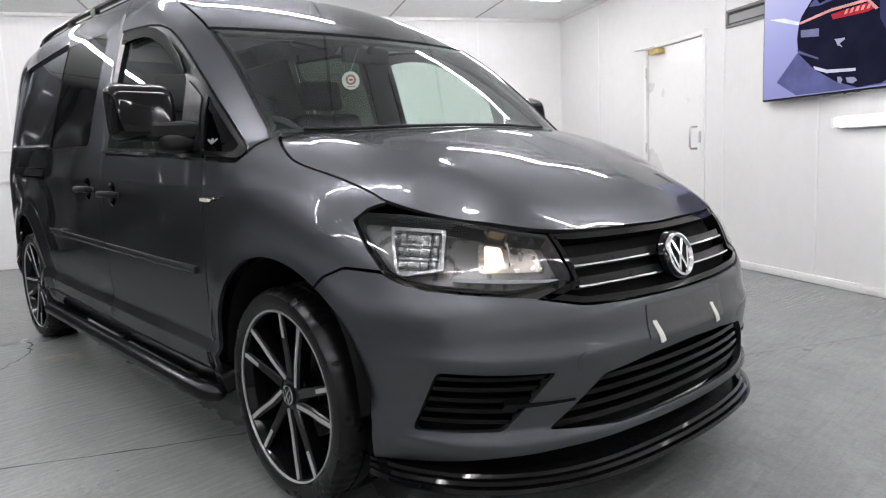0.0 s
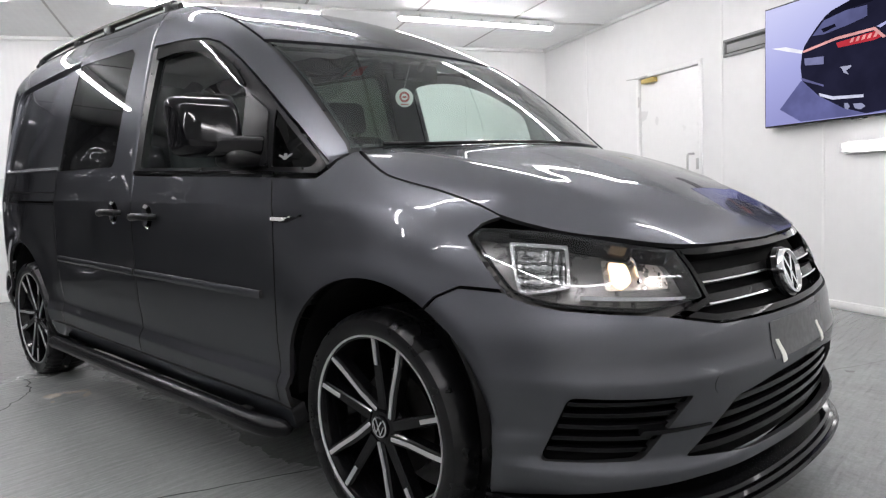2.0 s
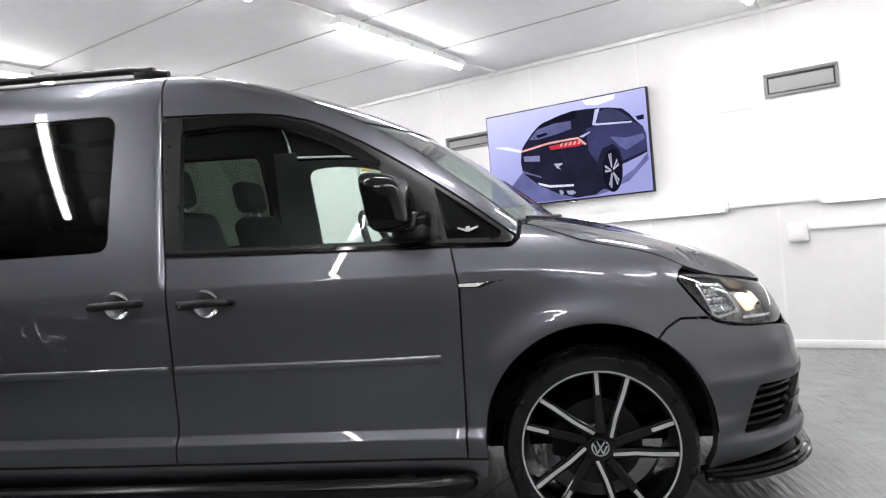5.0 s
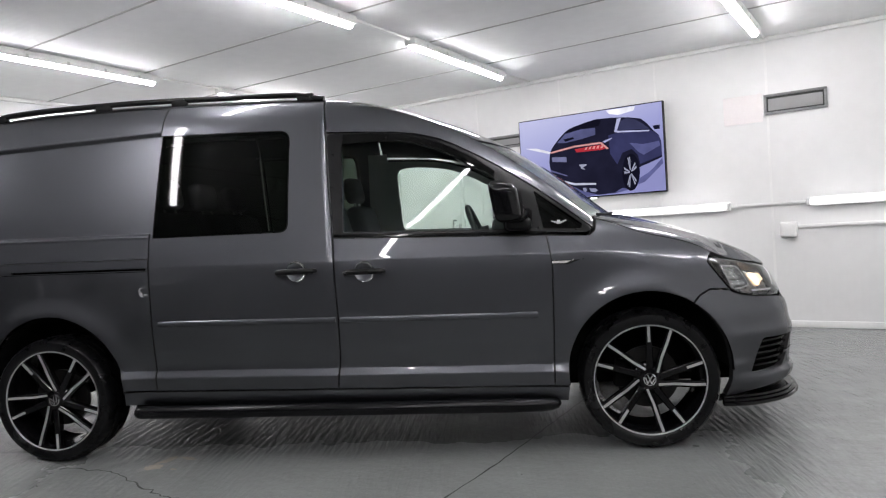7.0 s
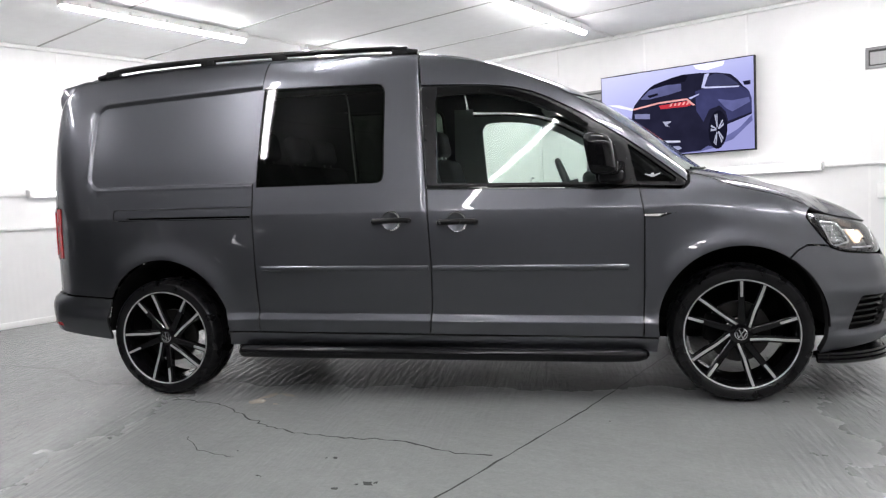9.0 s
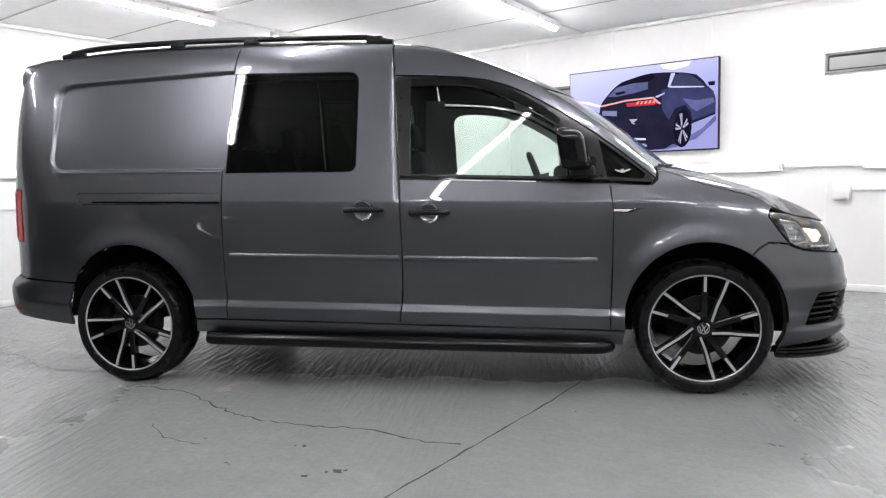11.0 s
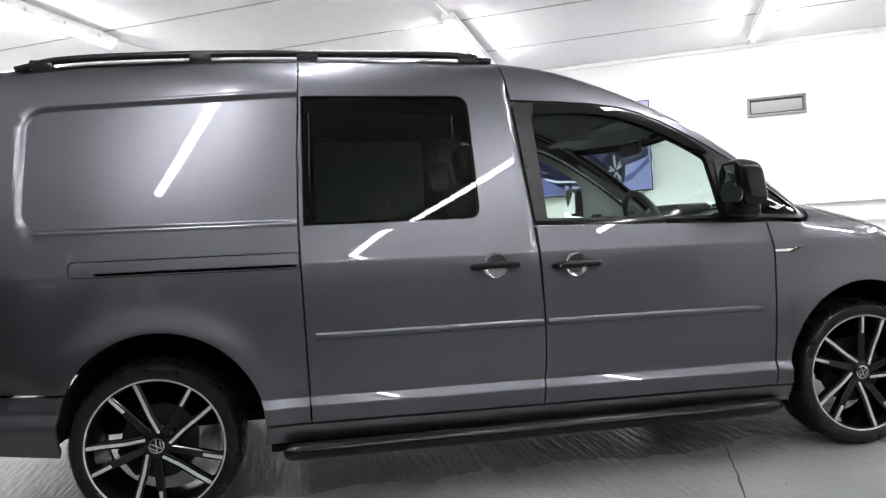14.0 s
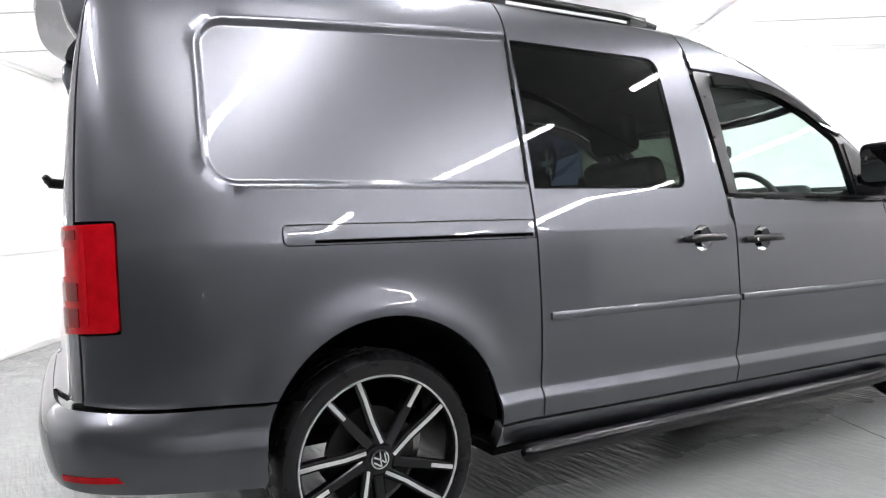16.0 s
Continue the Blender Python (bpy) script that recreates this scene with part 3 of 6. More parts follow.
on_screen("spoiler", [(0.346, 0.809), (0.38, 0.841), (0.569, 0.907), (0.601, 0.883), (0.582, 0.823), (0.469, 0.819), (0.355, 0.785)], (0.006, 0.006, 0.014), 4)
on_screen("wiper", [(0.327, 0.72), (0.399, 0.733), (0.406, 0.71), (0.343, 0.688)], (0.006, 0.006, 0.014), 4)
on_screen("car_flank", [(0.645, 0.699), (0.72, 0.722), (0.922, 0.699), (0.972, 0.634), (0.987, 0.551), (0.987, 0.399), (0.846, 0.326), (0.834, 0.43), (0.796, 0.508), (0.733, 0.475), (0.695, 0.345), (0.651, 0.477)], (0.034, 0.036, 0.10), 3)
on_screen("flank_light", [(0.783, 0.582), (0.872, 0.548), (0.972, 0.563), (0.979, 0.512), (0.872, 0.425), (0.834, 0.471)], (0.09, 0.095, 0.23), 4)
on_screen("side_glass", [(0.705, 0.741), (0.727, 0.842), (0.771, 0.871), (0.821, 0.848), (0.865, 0.795), (0.916, 0.715), (0.872, 0.716)], (0.035, 0.037, 0.085), 5)
on_screen("window_line", [(0.685, 0.728), (0.708, 0.877), (0.736, 0.882), (0.71, 0.736), (0.916, 0.7), (0.912, 0.685), (0.708, 0.716)], (0.42, 0.43, 0.66), 4)
on_screen("door_mirror", [(0.937, 0.741), (0.982, 0.744), (0.982, 0.697), (0.947, 0.699)], (0.01, 0.01, 0.025), 5)
on_screen("number_panel", [(0.236, 0.519), (0.343, 0.502), (0.343, 0.44), (0.239, 0.462)], (0.16, 0.165, 0.3), 4)
on_screen("tail_light_glow", [(0.406, 0.584), (0.594, 0.602), (0.632, 0.554), (0.594, 0.538), (0.418, 0.542)], (0.42, 0.03, 0.045), 5)
on_screen("tail_light", [(0.227, 0.583), (0.406, 0.627), (0.594, 0.632), (0.645, 0.545), (0.63, 0.539), (0.589, 0.611), (0.406, 0.605), (0.229, 0.564)], (0.62, 0.3, 0.3), 6)
on_screen("light_cell", [(0.475, 0.559), (0.491, 0.561), (0.499, 0.594), (0.485, 0.592)], (0.7, 0.28, 0.28), 6)
on_screen("light_cell", [(0.503, 0.559), (0.519, 0.561), (0.526, 0.594), (0.513, 0.592)], (0.7, 0.28, 0.28), 6)
on_screen("light_cell", [(0.53, 0.559), (0.547, 0.561), (0.554, 0.594), (0.54, 0.592)], (0.7, 0.28, 0.28), 6)
on_screen("light_cell", [(0.558, 0.559), (0.574, 0.561), (0.582, 0.593), (0.568, 0.591)], (0.7, 0.28, 0.28), 6)
on_screen("light_cell", [(0.586, 0.559), (0.602, 0.56), (0.61, 0.593), (0.596, 0.591)], (0.7, 0.28, 0.28), 6)
on_screen("shoulder_glint", [(0.601, 0.633), (0.67, 0.668), (0.67, 0.655), (0.62, 0.617)], (0.35, 0.36, 0.6), 5)
on_screen("side_mark", [(0.428, 0.393), (0.484, 0.39), (0.484, 0.377), (0.458, 0.354), (0.474, 0.322), (0.446, 0.343), (0.438, 0.374)], (0.32, 0.33, 0.45), 5)
on_screen("bumper_edge", [(0.217, 0.37), (0.343, 0.278), (0.343, 0.264), (0.223, 0.342)], (0.1, 0.1, 0.22), 4)
on_screen("low_glint", [(0.317, 0.219), (0.393, 0.175), (0.544, 0.155), (0.544, 0.133), (0.393, 0.149), (0.324, 0.192)], (0.5, 0.51, 0.66), 5)
on_screen("exhaust_tip", [(0.45, 0.109), (0.469, 0.107), (0.479, 0.08), (0.469, 0.055), (0.453, 0.069)], (0.25, 0.26, 0.4), 5)
on_screen("exhaust_tip", [(0.494, 0.096), (0.538, 0.091), (0.554, 0.064), (0.531, 0.045), (0.504, 0.058)], (0.25, 0.26, 0.4), 5)
on_screen("tyre", [(0.841, 0.234), (0.841, 0.294), (0.836, 0.35), (0.826, 0.397), (0.813, 0.432), (0.798, 0.452), (0.781, 0.454), (0.765, 0.439), (0.75, 0.408), (0.738, 0.363), (0.73, 0.307), (0.725, 0.247), (0.726, 0.186), (0.731, 0.129), (0.741, 0.081), (0.754, 0.047), (0.769, 0.028), (0.785, 0.027), (0.802, 0.043), (0.817, 0.074), (0.829, 0.119), (0.837, 0.174)], (0.006, 0.006, 0.014), 5)
on_screen("wheel_spoke", [(0.787, 0.242), (0.821, 0.285), (0.819, 0.312), (0.792, 0.265), (0.816, 0.331), (0.812, 0.354), (0.785, 0.261)], (0.3, 0.31, 0.42), 6)
on_screen("wheel_spoke", [(0.782, 0.267), (0.782, 0.419), (0.776, 0.419), (0.778, 0.295), (0.771, 0.415), (0.764, 0.407), (0.777, 0.264)], (0.3, 0.31, 0.42), 6)
on_screen("wheel_spoke", [(0.775, 0.255), (0.741, 0.306), (0.74, 0.279), (0.768, 0.249), (0.739, 0.258), (0.739, 0.229), (0.775, 0.234)], (0.3, 0.31, 0.42), 6)
on_screen("wheel_spoke", [(0.776, 0.223), (0.755, 0.102), (0.761, 0.086), (0.775, 0.192), (0.765, 0.076), (0.772, 0.067), (0.781, 0.213)], (0.3, 0.31, 0.42), 6)
on_screen("wheel_spoke", [(0.783, 0.215), (0.804, 0.09), (0.81, 0.107), (0.79, 0.202), (0.813, 0.123), (0.817, 0.145), (0.787, 0.23)], (0.3, 0.31, 0.42), 6)

# ---- the van: one smooth body surface ----
# Body frame: x forward from the rear axle, y to the left, z up, before the nose-down rake.
RAKE = 0.021
PLAN_X = (-0.905, -0.900, -0.882, -0.822, -0.66, -0.34, 0.1, 0.8, 1.6, 2.3, 2.8, 3.12, 3.37, 3.545, 3.665, 3.745, 3.797, 3.826, 3.834)
PLAN_Y = (0.0, 0.39, 0.585, 0.725, 0.818, 0.858, 0.872, 0.879, 0.881, 0.879, 0.871, 0.852, 0.807, 0.738, 0.645, 0.53, 0.39, 0.19, 0.0)


def spline(px, py, n):
    """A smooth curve through a few points."""
    P = np.array([px, py], float).T
    k = np.linspace(0, len(P) - 1, n)
    i = np.clip(k.astype(int), 0, len(P) - 2)
    f = (k - i)[:, None]
    p0, p1, p2, p3 = P[np.maximum(i - 1, 0)], P[i], P[i + 1], P[np.minimum(i + 2, len(P) - 1)]
    return 0.5 * (2 * p1 + (p2 - p0) * f + (2 * p0 - 5 * p1 + 4 * p2 - p3) * f ** 2 + (3 * p1 - p0 - 3 * p2 + p3) * f ** 3)


plan = spline(PLAN_X, PLAN_Y, 1200)
plan_s = np.concatenate([[0], np.cumsum(np.hypot(*np.diff(plan, axis=0).T))])
SLEN = plan_s[-1]


def bell(sigma, step):
    k = np.arange(-int(3.5 * sigma / step), int(3.5 * sigma / step) + 1) * step
    w = np.exp(-0.5 * (k / sigma) ** 2)
    return w / w.sum()


# even out the outline, as pressed sheet does, keeping the nose and tail square to the middle line
even = np.linspace(0, SLEN, 3000)
wide = np.stack([np.interp(even, plan_s, plan[:, k]) for k in (0, 1)], 1)
ker = bell(0.035, even[1])
m_ = len(ker) // 2
wide = np.concatenate([wide[m_:0:-1] * (1, -1), wide, wide[-2:-m_ - 2:-1] * (1, -1)])
wide = np.stack([np.convolve(wide[:, k], ker, "valid") for k in (0, 1)], 1)
plan = np.stack([np.interp(plan_s, even, wide[:, k]) for k in (0, 1)], 1)
tang = np.gradient(plan, plan_s, axis=0)
ker = np.ones(41) / 41
tang = np.stack([np.convolve(np.pad(tang[:, k], 20, mode="edge"), ker, "valid") for k in (0, 1)], 1)
tang /= np.linalg.norm(tang, axis=1)[:, None]
tang[0], tang[-1] = (0, 1), (0, -1)


def U(x):
    """Distance round the plan outline at which the flank has this x."""
    return np.interp(x, plan[:, 0], plan_s)


def UF(y):
    """The same, at the nose, by the distance y from the middle."""
    k = len(plan) * 2 // 3
    return np.interp(-np.abs(y), -plan[k:, 1], plan_s[k:])


def UR(y):
    k = len(plan) // 3
    return np.interp(np.abs(y), plan[:k, 1], plan_s[:k])


def pchip(x, xs, ys):
    xs, ys = np.asarray(xs, float), np.asarray(ys, float)
    h = np.diff(xs)
    d = np.diff(ys) / h
    m = np.zeros_like(xs)
    same = d[:-1] * d[1:] > 0
    m[1:-1][same] = 2 * d[:-1][same] * d[1:][same] / (d[:-1] + d[1:])[same]
    m[0], m[-1] = d[0], d[-1]
    x = np.clip(np.asarray(x, float), xs[0], xs[-1])
    i = np.clip(np.searchsorted(xs, x) - 1, 0, len(xs) - 2)
    t = (x - xs[i]) / h[i]
    return ys[i] * (1 + 2 * t) * (1 - t) ** 2 + m[i] * h[i] * t * (1 - t) ** 2 + ys[i + 1] * t * t * (3 - 2 * t) + m[i + 1] * h[i] * t * t * (t - 1)


def fair(xs, ys, sigma):
    """A profile through a few points with its bends evened out."""
    g = np.linspace(xs[0] - 4 * sigma, xs[-1] + 4 * sigma, 6000)
    v = pchip(g, xs, ys)
    v = v + (g < xs[0]) * (g - xs[0]) * (ys[1] - ys[0]) / (xs[1] - xs[0]) + (g > xs[-1]) * (g - xs[-1]) * (ys[-1] - ys[-2]) / (xs[-1] - xs[-2])
    ker = bell(sigma, g[1] - g[0])
    h = len(ker) // 2
    v = np.convolve(v, ker, "valid")
    g = g[h:len(g) - h]
    return lambda q: np.interp(q, g, v)


def ramp(x, a, b):
    t = np.clip((x - a) / (b - a), 0, 1)
    return t * t * (3 - 2 * t)


NOSE = fair((0.15, 0.21, 0.29, 0.325, 0.348, 0.360, 0.47, 0.53, 0.548, 0.560, 0.578, 0.60, 0.637, 0.66, 0.70, 0.80, 0.90, 1.2), (0.08, 0.05, 0.014, 0.002, 0.004, 0.016, 0.008, 0.001, 0.0, 0.003, 0.0095, 0.0125, 0.0165, 0.0225, 0.040, 0.083, 0.15, 0.5), 0.006)
TAIL = fair((0.15, 0.27, 0.34, 0.44, 0.50, 0.515, 0.53, 0.8, 1.0, 1.3, 1.6, 1.75, 1.9), (0.10, 0.045, 0.012, 0.0, 0.012, 0.03, 0.052, 0.055, 0.06, 0.085, 0.14, 0.20, 0.3), 0.012)
SCREEN = fair((-1.2, -0.94, -0.85, -0.6, 0.0, 0.5, 1.0, 1.45, 1.75, 2.05, 2.40, 2.68, 2.95, 3.4), (1.40, 1.66, 1.75, 1.80, 1.845, 1.853, 1.845, 1.825, 1.79, 1.70, 1.545, 1.365, 1.145, 0.75), 0.06)
BONNET = fair((2.0, 2.8, 3.0, 3.2, 3.45, 3.65, 3.78, 3.86, 4.2), (1.22, 1.165, 1.135, 1.085, 1.0, 0.925, 0.865, 0.80, 0.3), 0.035)
ARCHES = ((3.010, 0.397, 0.372), (0.037, 0.350, 0.376))   # wheel arch centre x, z and radius


def inset(s, z):
    """How far the skin lies inside the plan outline."""
    x, y = np.interp(s, plan_s, plan[:, 0]), np.interp(s, plan_s, plan[:, 1])
    flank = pchip(z, (0.15, 0.27, 0.335, 0.396, 0.403, 0.410, 0.436, 0.442, 0.46, 0.56, 0.70, 0.86, 0.958, 0.968, 1.08), (0.06, 0.024, 0.010, 0.001, 0.0, 0.002, 0.0175, 0.0190, 0.0180, 0.006, 0.0, 0.002, 0.007, 0.009, 0.031))
    h = np.maximum(z - 1.08, 0)
    flank = flank * (z < 1.08) + (0.031 + 0.222 * h + 0.09 * h * h) * (z >= 1.08)
    nose = NOSE(z)
    tail = TAIL(z)
    tail = tail * (1 + 0.7 * (1 - ramp(np.abs(y), 0.45, 0.72)) * (z > 0.54))
    wn, wt = ramp(x, 3.20, 3.62), ramp(-x, 0.40, 0.80)
    d = flank * (1 - wn) * (1 - wt) + nose * wn + tail * wt
    # flared lips round the wheels
    for ax, az, ar in ARCHES:
        r = np.hypot(x - ax, z - az)
        d = d - 0.020 * np.exp(-((r - ar) / 0.075) ** 2) * (np.abs(y) > 0.7) * ramp(z, 0.2, 0.4)
    return d


def windscreen_z(x, y):
    return SCREEN(x + 0.30 * y * y) - 0.05 * y * y


def bonnet_z(x, y):
    return BONNET(x + 0.22 * y * y) - 0.07 * y * y


def top_z(x, y):
    return np.maximum(windscreen_z(x, y), bonnet_z(x, y))


def smax(a, b, k):
    h = np.maximum(k - np.abs(a - b), 0) / k
    return np.maximum(a, b) + h * h * k / 4


def blend(x):
    return 0.10 + 0.05 * ramp(x, 2.5, 3.0) - 0.07 * ramp(x, 3.45, 3.75) + 0.06 * ramp(-x, -1.8, -0.8)


def skin(s, z):
    """Points of the right flank, nose and tail at (distance round the plan, height)."""
    s, z = np.atleast_1d(np.asarray(s, float)), np.atleast_1d(np.asarray(z, float))
    hand = np.where((s < 0) | (s > SLEN), 1.0, -1.0)      # past the middle of nose or tail lies the left half
    s = np.where(s < 0, -s, np.where(s > SLEN, 2 * SLEN - s, s))
    p = np.stack([np.interp(s, plan_s, plan[:, 0]), np.interp(s, plan_s, plan[:, 1])], 1)
    t = np.stack([np.interp(s, plan_s, tang[:, 0]), np.interp(s, plan_s, tang[:, 1])], 1)
    n = np.stack([t[:, 1], -t[:, 0]], 1)
    n /= np.linalg.norm(n, axis=1)[:, None]
    d0 = inset(s, z)
    lo, hi = np.full_like(s, -0.08), np.full_like(s, 0.85)
    for _ in range(26):
        mid = (lo + hi) / 2
        q = p + n * mid[:, None]
        f = smax(d0 - mid, (z - top_z(q[:, 0], q[:, 1])) * 0.9, blend(q[:, 0]))
        out = f > 0
        lo, hi = np.where(out, mid, lo), np.where(out, hi, mid)
    q = p + n * ((lo + hi) / 2)[:, None]
    return np.stack([q[:, 0], hand * q[:, 1], z], 1)


def crown(x, y):
    """Points of the bonnet, windscreen and roof at (x, y)."""
    x, y = np.atleast_1d(np.asarray(x, float)), np.atleast_1d(np.asarray(y, float))
    a = np.abs(y)
    dist, near = np.full(len(x), 9.0), np.zeros(len(x), int)
    for c in range(0, len(x), 4000):
        dd = np.hypot(plan[None, :, 0] - x[c:c + 4000, None], plan[None, :, 1] - a[c:c + 4000, None])
        near[c:c + 4000], dist[c:c + 4000] = dd.argmin(1), dd.min(1)
    s = plan_s[near]
    H = top_z(x, a)
    lo, hi = np.full_like(x, 0.2), H + 0.02
    for _ in range(26):
        mid = (lo + hi) / 2
        f = smax(inset(s, mid) - dist, (mid - H) * 0.9, blend(x))
        out = f > 0
        lo, hi = np.where(out, lo, mid), np.where(out, mid, hi)
    return np.stack([x, y, (lo + hi) / 2], 1)


def rake(P):
    P = np.array(P, float)
    P[:, 2] -= RAKE * (P[:, 0] - 1.5)
    return P


# ---- panels cut from that surface ----
def inside(poly, pts):
    x, y = pts[:, 0], pts[:, 1]
    r = np.zeros(len(pts), bool)
    px, py = poly[:, 0], poly[:, 1]
    j = len(poly) - 1
    for i in range(len(poly)):
        c = (py[i] > y) != (py[j] > y)
        with np.errstate(divide="ignore", invalid="ignore"):
            r ^= c & (x < (px[j] - px[i]) * (y - py[i]) / (py[j] - py[i]) + px[i])
        j = i
    return r


def rounded(corners, step=0.02):
    """An outline through corners (a, b, radius) with rounded corners and even steps."""
    n = len(corners)
    out = []
    for i in range(n):
        p = np.array(corners[i][:2], float)
        r = corners[i][2] if len(corners[i]) > 2 else 0.0
        a, b = np.array(corners[i - 1][:2], float), np.array(corners[(i + 1) % n][:2], float)
        da, db = np.linalg.norm(a - p), np.linalg.norm(b - p)
        r = min(r, da * 0.49, db * 0.49)
        if r < 1e-4:
            out.append(p)
            continue
        q0, q1 = p + (a - p) / da * r, p + (b - p) / db * r
        for k in range(7):
            f = k / 6
            out.append(q0 * (1 - f) ** 2 + p * 2 * f * (1 - f) + q1 * f * f)
    res = []
    for i in range(len(out)):
        a, b = out[i], out[(i + 1) % len(out)]
        m = max(1, int(np.linalg.norm(b - a) / step))
        res += [a + (b - a) * k / m for k in range(m)]
    return np.array(res)


def shrink(poly, d):
    """The outline moved inwards by d (outwards when negative)."""
    a = np.roll(poly, 1, 0)
    b = np.roll(poly, -1, 0)
    t = b - a
    t /= np.maximum(np.linalg.norm(t, axis=1), 1e-9)[:, None]
    n = np.stack([-t[:, 1], t[:, 0]], 1)
    area = np.sum(poly[:, 0] * np.roll(poly[:, 1], -1) - np.roll(poly[:, 0], -1) * poly[:, 1])
    return poly + n * d * (1 if area > 0 else -1)


from mathutils.geometry import delaunay_2d_cdt


def sheet(surface, outline, holes=(), step=0.03, lift=0.0, flange=0.014, mirror=False, raked=True, relief=None, rows=(), extra=None):
    """A panel of the body as a bmesh: the skin inside an outline, less the holes, with its edges turned inwards."""
    loops = [np.asarray(outline)] + [np.asarray(h) for h in holes]
    lo, hi = loops[0].min(0), loops[0].max(0)
    gx, gy = np.arange(lo[0], hi[0], step), np.arange(lo[1], hi[1], step)
    G = np.stack(np.meshgrid(gx + 0.37 * step, gy + 0.41 * step), -1).reshape(-1, 2)
    for row in rows:
        G = G[np.abs(G[:, 1] - row) > 0.4 * step]
    for row in rows:
        G = np.concatenate([G, np.stack([np.arange(lo[0], hi[0], step * 0.7), np.full(len(np.arange(lo[0], hi[0], step * 0.7)), row)], 1)])
    if extra is not None:
        cell = {(int(a / 0.012), int(b / 0.012)) for a, b in extra}
        G = G[[not any((int(a / 0.012) + i, int(b / 0.012) + j) in cell for i in (-1, 0, 1) for j in (-1, 0, 1)) for a, b in G]]
        G = np.concatenate([G, extra])
    keep = inside(shrink(loops[0], min(0.35 * step, 0.006)), G)
    for h in loops[1:]:
        keep &= ~inside(shrink(h, -min(0.35 * step, 0.006)), G)
    G = G[keep]
    pts, edges, base = [], [], []
    for L in loops:
        o = sum(len(p) for p in pts)
        pts.append(L)
        base.append(o)
        edges += [(o + i, o + (i + 1) % len(L)) for i in range(len(L))]
    pts.append(G)
    V = np.concatenate(pts)
    vs, es, fs, *_ = delaunay_2d_cdt([Vector(v) for v in V], edges, [], 0, 1e-6)
    vs = np.array([tuple(v) for v in vs])
    tri = np.array([f for f in fs if len(f) == 3])
    mid = vs[tri].mean(1)
    ok = inside(loops[0], mid)
    for h in loops[1:]:
        ok &= ~inside(h, mid)
    tri = tri[ok]
    P = surface(vs[:, 0], vs[:, 1])
    e = 0.003
    du = (surface(vs[:, 0] + e, vs[:, 1]) - surface(vs[:, 0] - e, vs[:, 1])) / (2 * e)
    dv = (surface(vs[:, 0], vs[:, 1] + e) - surface(vs[:, 0], vs[:, 1] - e)) / (2 * e)
    n = np.cross(du, dv)
    n /= np.maximum(np.linalg.norm(n, axis=1), 1e-12)[:, None]
    centre = np.array([1.5, 0.0, 0.7])
    if np.mean(np.sum(n * (P - centre), 1)) < 0:
        n = -n
    shade = n.copy()
    if relief is not None:
        e = 0.002
        ru = (relief(vs[:, 0] + e, vs[:, 1]) - relief(vs[:, 0] - e, vs[:, 1])) / (2 * e)
        rv = (relief(vs[:, 0], vs[:, 1] + e) - relief(vs[:, 0], vs[:, 1] - e)) / (2 * e)
        shade = np.cross(du + n * ru[:, None], dv + n * rv[:, None])
        shade /= np.maximum(np.linalg.norm(shade, axis=1), 1e-12)[:, None]
        shade *= np.sign(np.sum(shade * n, 1))[:, None]
        lift = lift + relief(vs[:, 0], vs[:, 1])
        P = P + n * np.asarray(lift)[:, None]
    else:
        P = P + n * lift
    if raked:
        P = rake(P)
        shade[:, 0] += RAKE * shade[:, 2]
        shade /= np.maximum(np.linalg.norm(shade, axis=1), 1e-12)[:, None]
    if mirror:
        P = P * (1, -1, 1)
        n = n * (1, -1, 1)
        shade = shade * (1, -1, 1)
    bm = bmesh.new()
    true_normal = bm.verts.layers.float_vector.new("true_normal")
    bv = [bm.verts.new(p) for p in P]
    for v, d in zip(bv, shade):
        v[true_normal] = d
    count = {}
    for t in tri:
        a, b, c = P[t]
        if np.dot(np.cross(b - a, c - a), n[t].mean(0)) < 0:
            t = t[::-1]
        try:
            bm.faces.new([bv[i] for i in t])
        except ValueError:
            continue
        for i in range(3):
            k = (int(t[i]), int(t[(i + 1) % 3]))
            count[k] = True
    if flange:
        rim = [k for k in count if (k[1], k[0]) not in count]
        top, low = {}, {}
        for k in rim:
            for i in k:
                if i not in top:
                    top[i] = bm.verts.new(P[i])
                    low[i] = bm.verts.new(P[i] - n[i] * flange)
        for i, j in rim:
            # on paintwork, slot 1 holds the painted-in shade of the gap
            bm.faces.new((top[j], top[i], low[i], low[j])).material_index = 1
    bmesh.ops.delete(bm, geom=[v for v in bm.verts if not v.link_faces], context="VERTS")
    return bm


def side(corners, step=0.02):
    """A rounded outline on the flank, from corners in x and z."""
    o = rounded(corners, step)
    return np.stack([U(o[:, 0]), o[:, 1]], 1)


def arc(cx, cz, r, a0, a1, n=24):
    return [(cx + r * math.cos(radians(a0 + (a1 - a0) * k / n)), cz + r * math.sin(radians(a0 + (a1 - a0) * k / n))) for k in range(n + 1)]


YAW = math.degrees(math.atan2(1.359, 2.684))
van = new("van")
van.matrix_basis = pose(0, 0, 0, 0, 0, YAW) @ pose(0, 0.845, 0)
tagged(van, "dark grey metallic panel van with black alloy wheels, parked indoors", "van")

# ---- the van's panels ----
GAP = 0.0034
# near-black colour that paints the shade inside the panel gaps
GAPSHADE = material("painted_gap_shade", (0.012, 0.012, 0.013), 0.6, grain=30, tint=0.2)
CREASES = (0.396, 0.403, 0.410, 0.436, 0.442, 0.46, 0.958, 0.968)


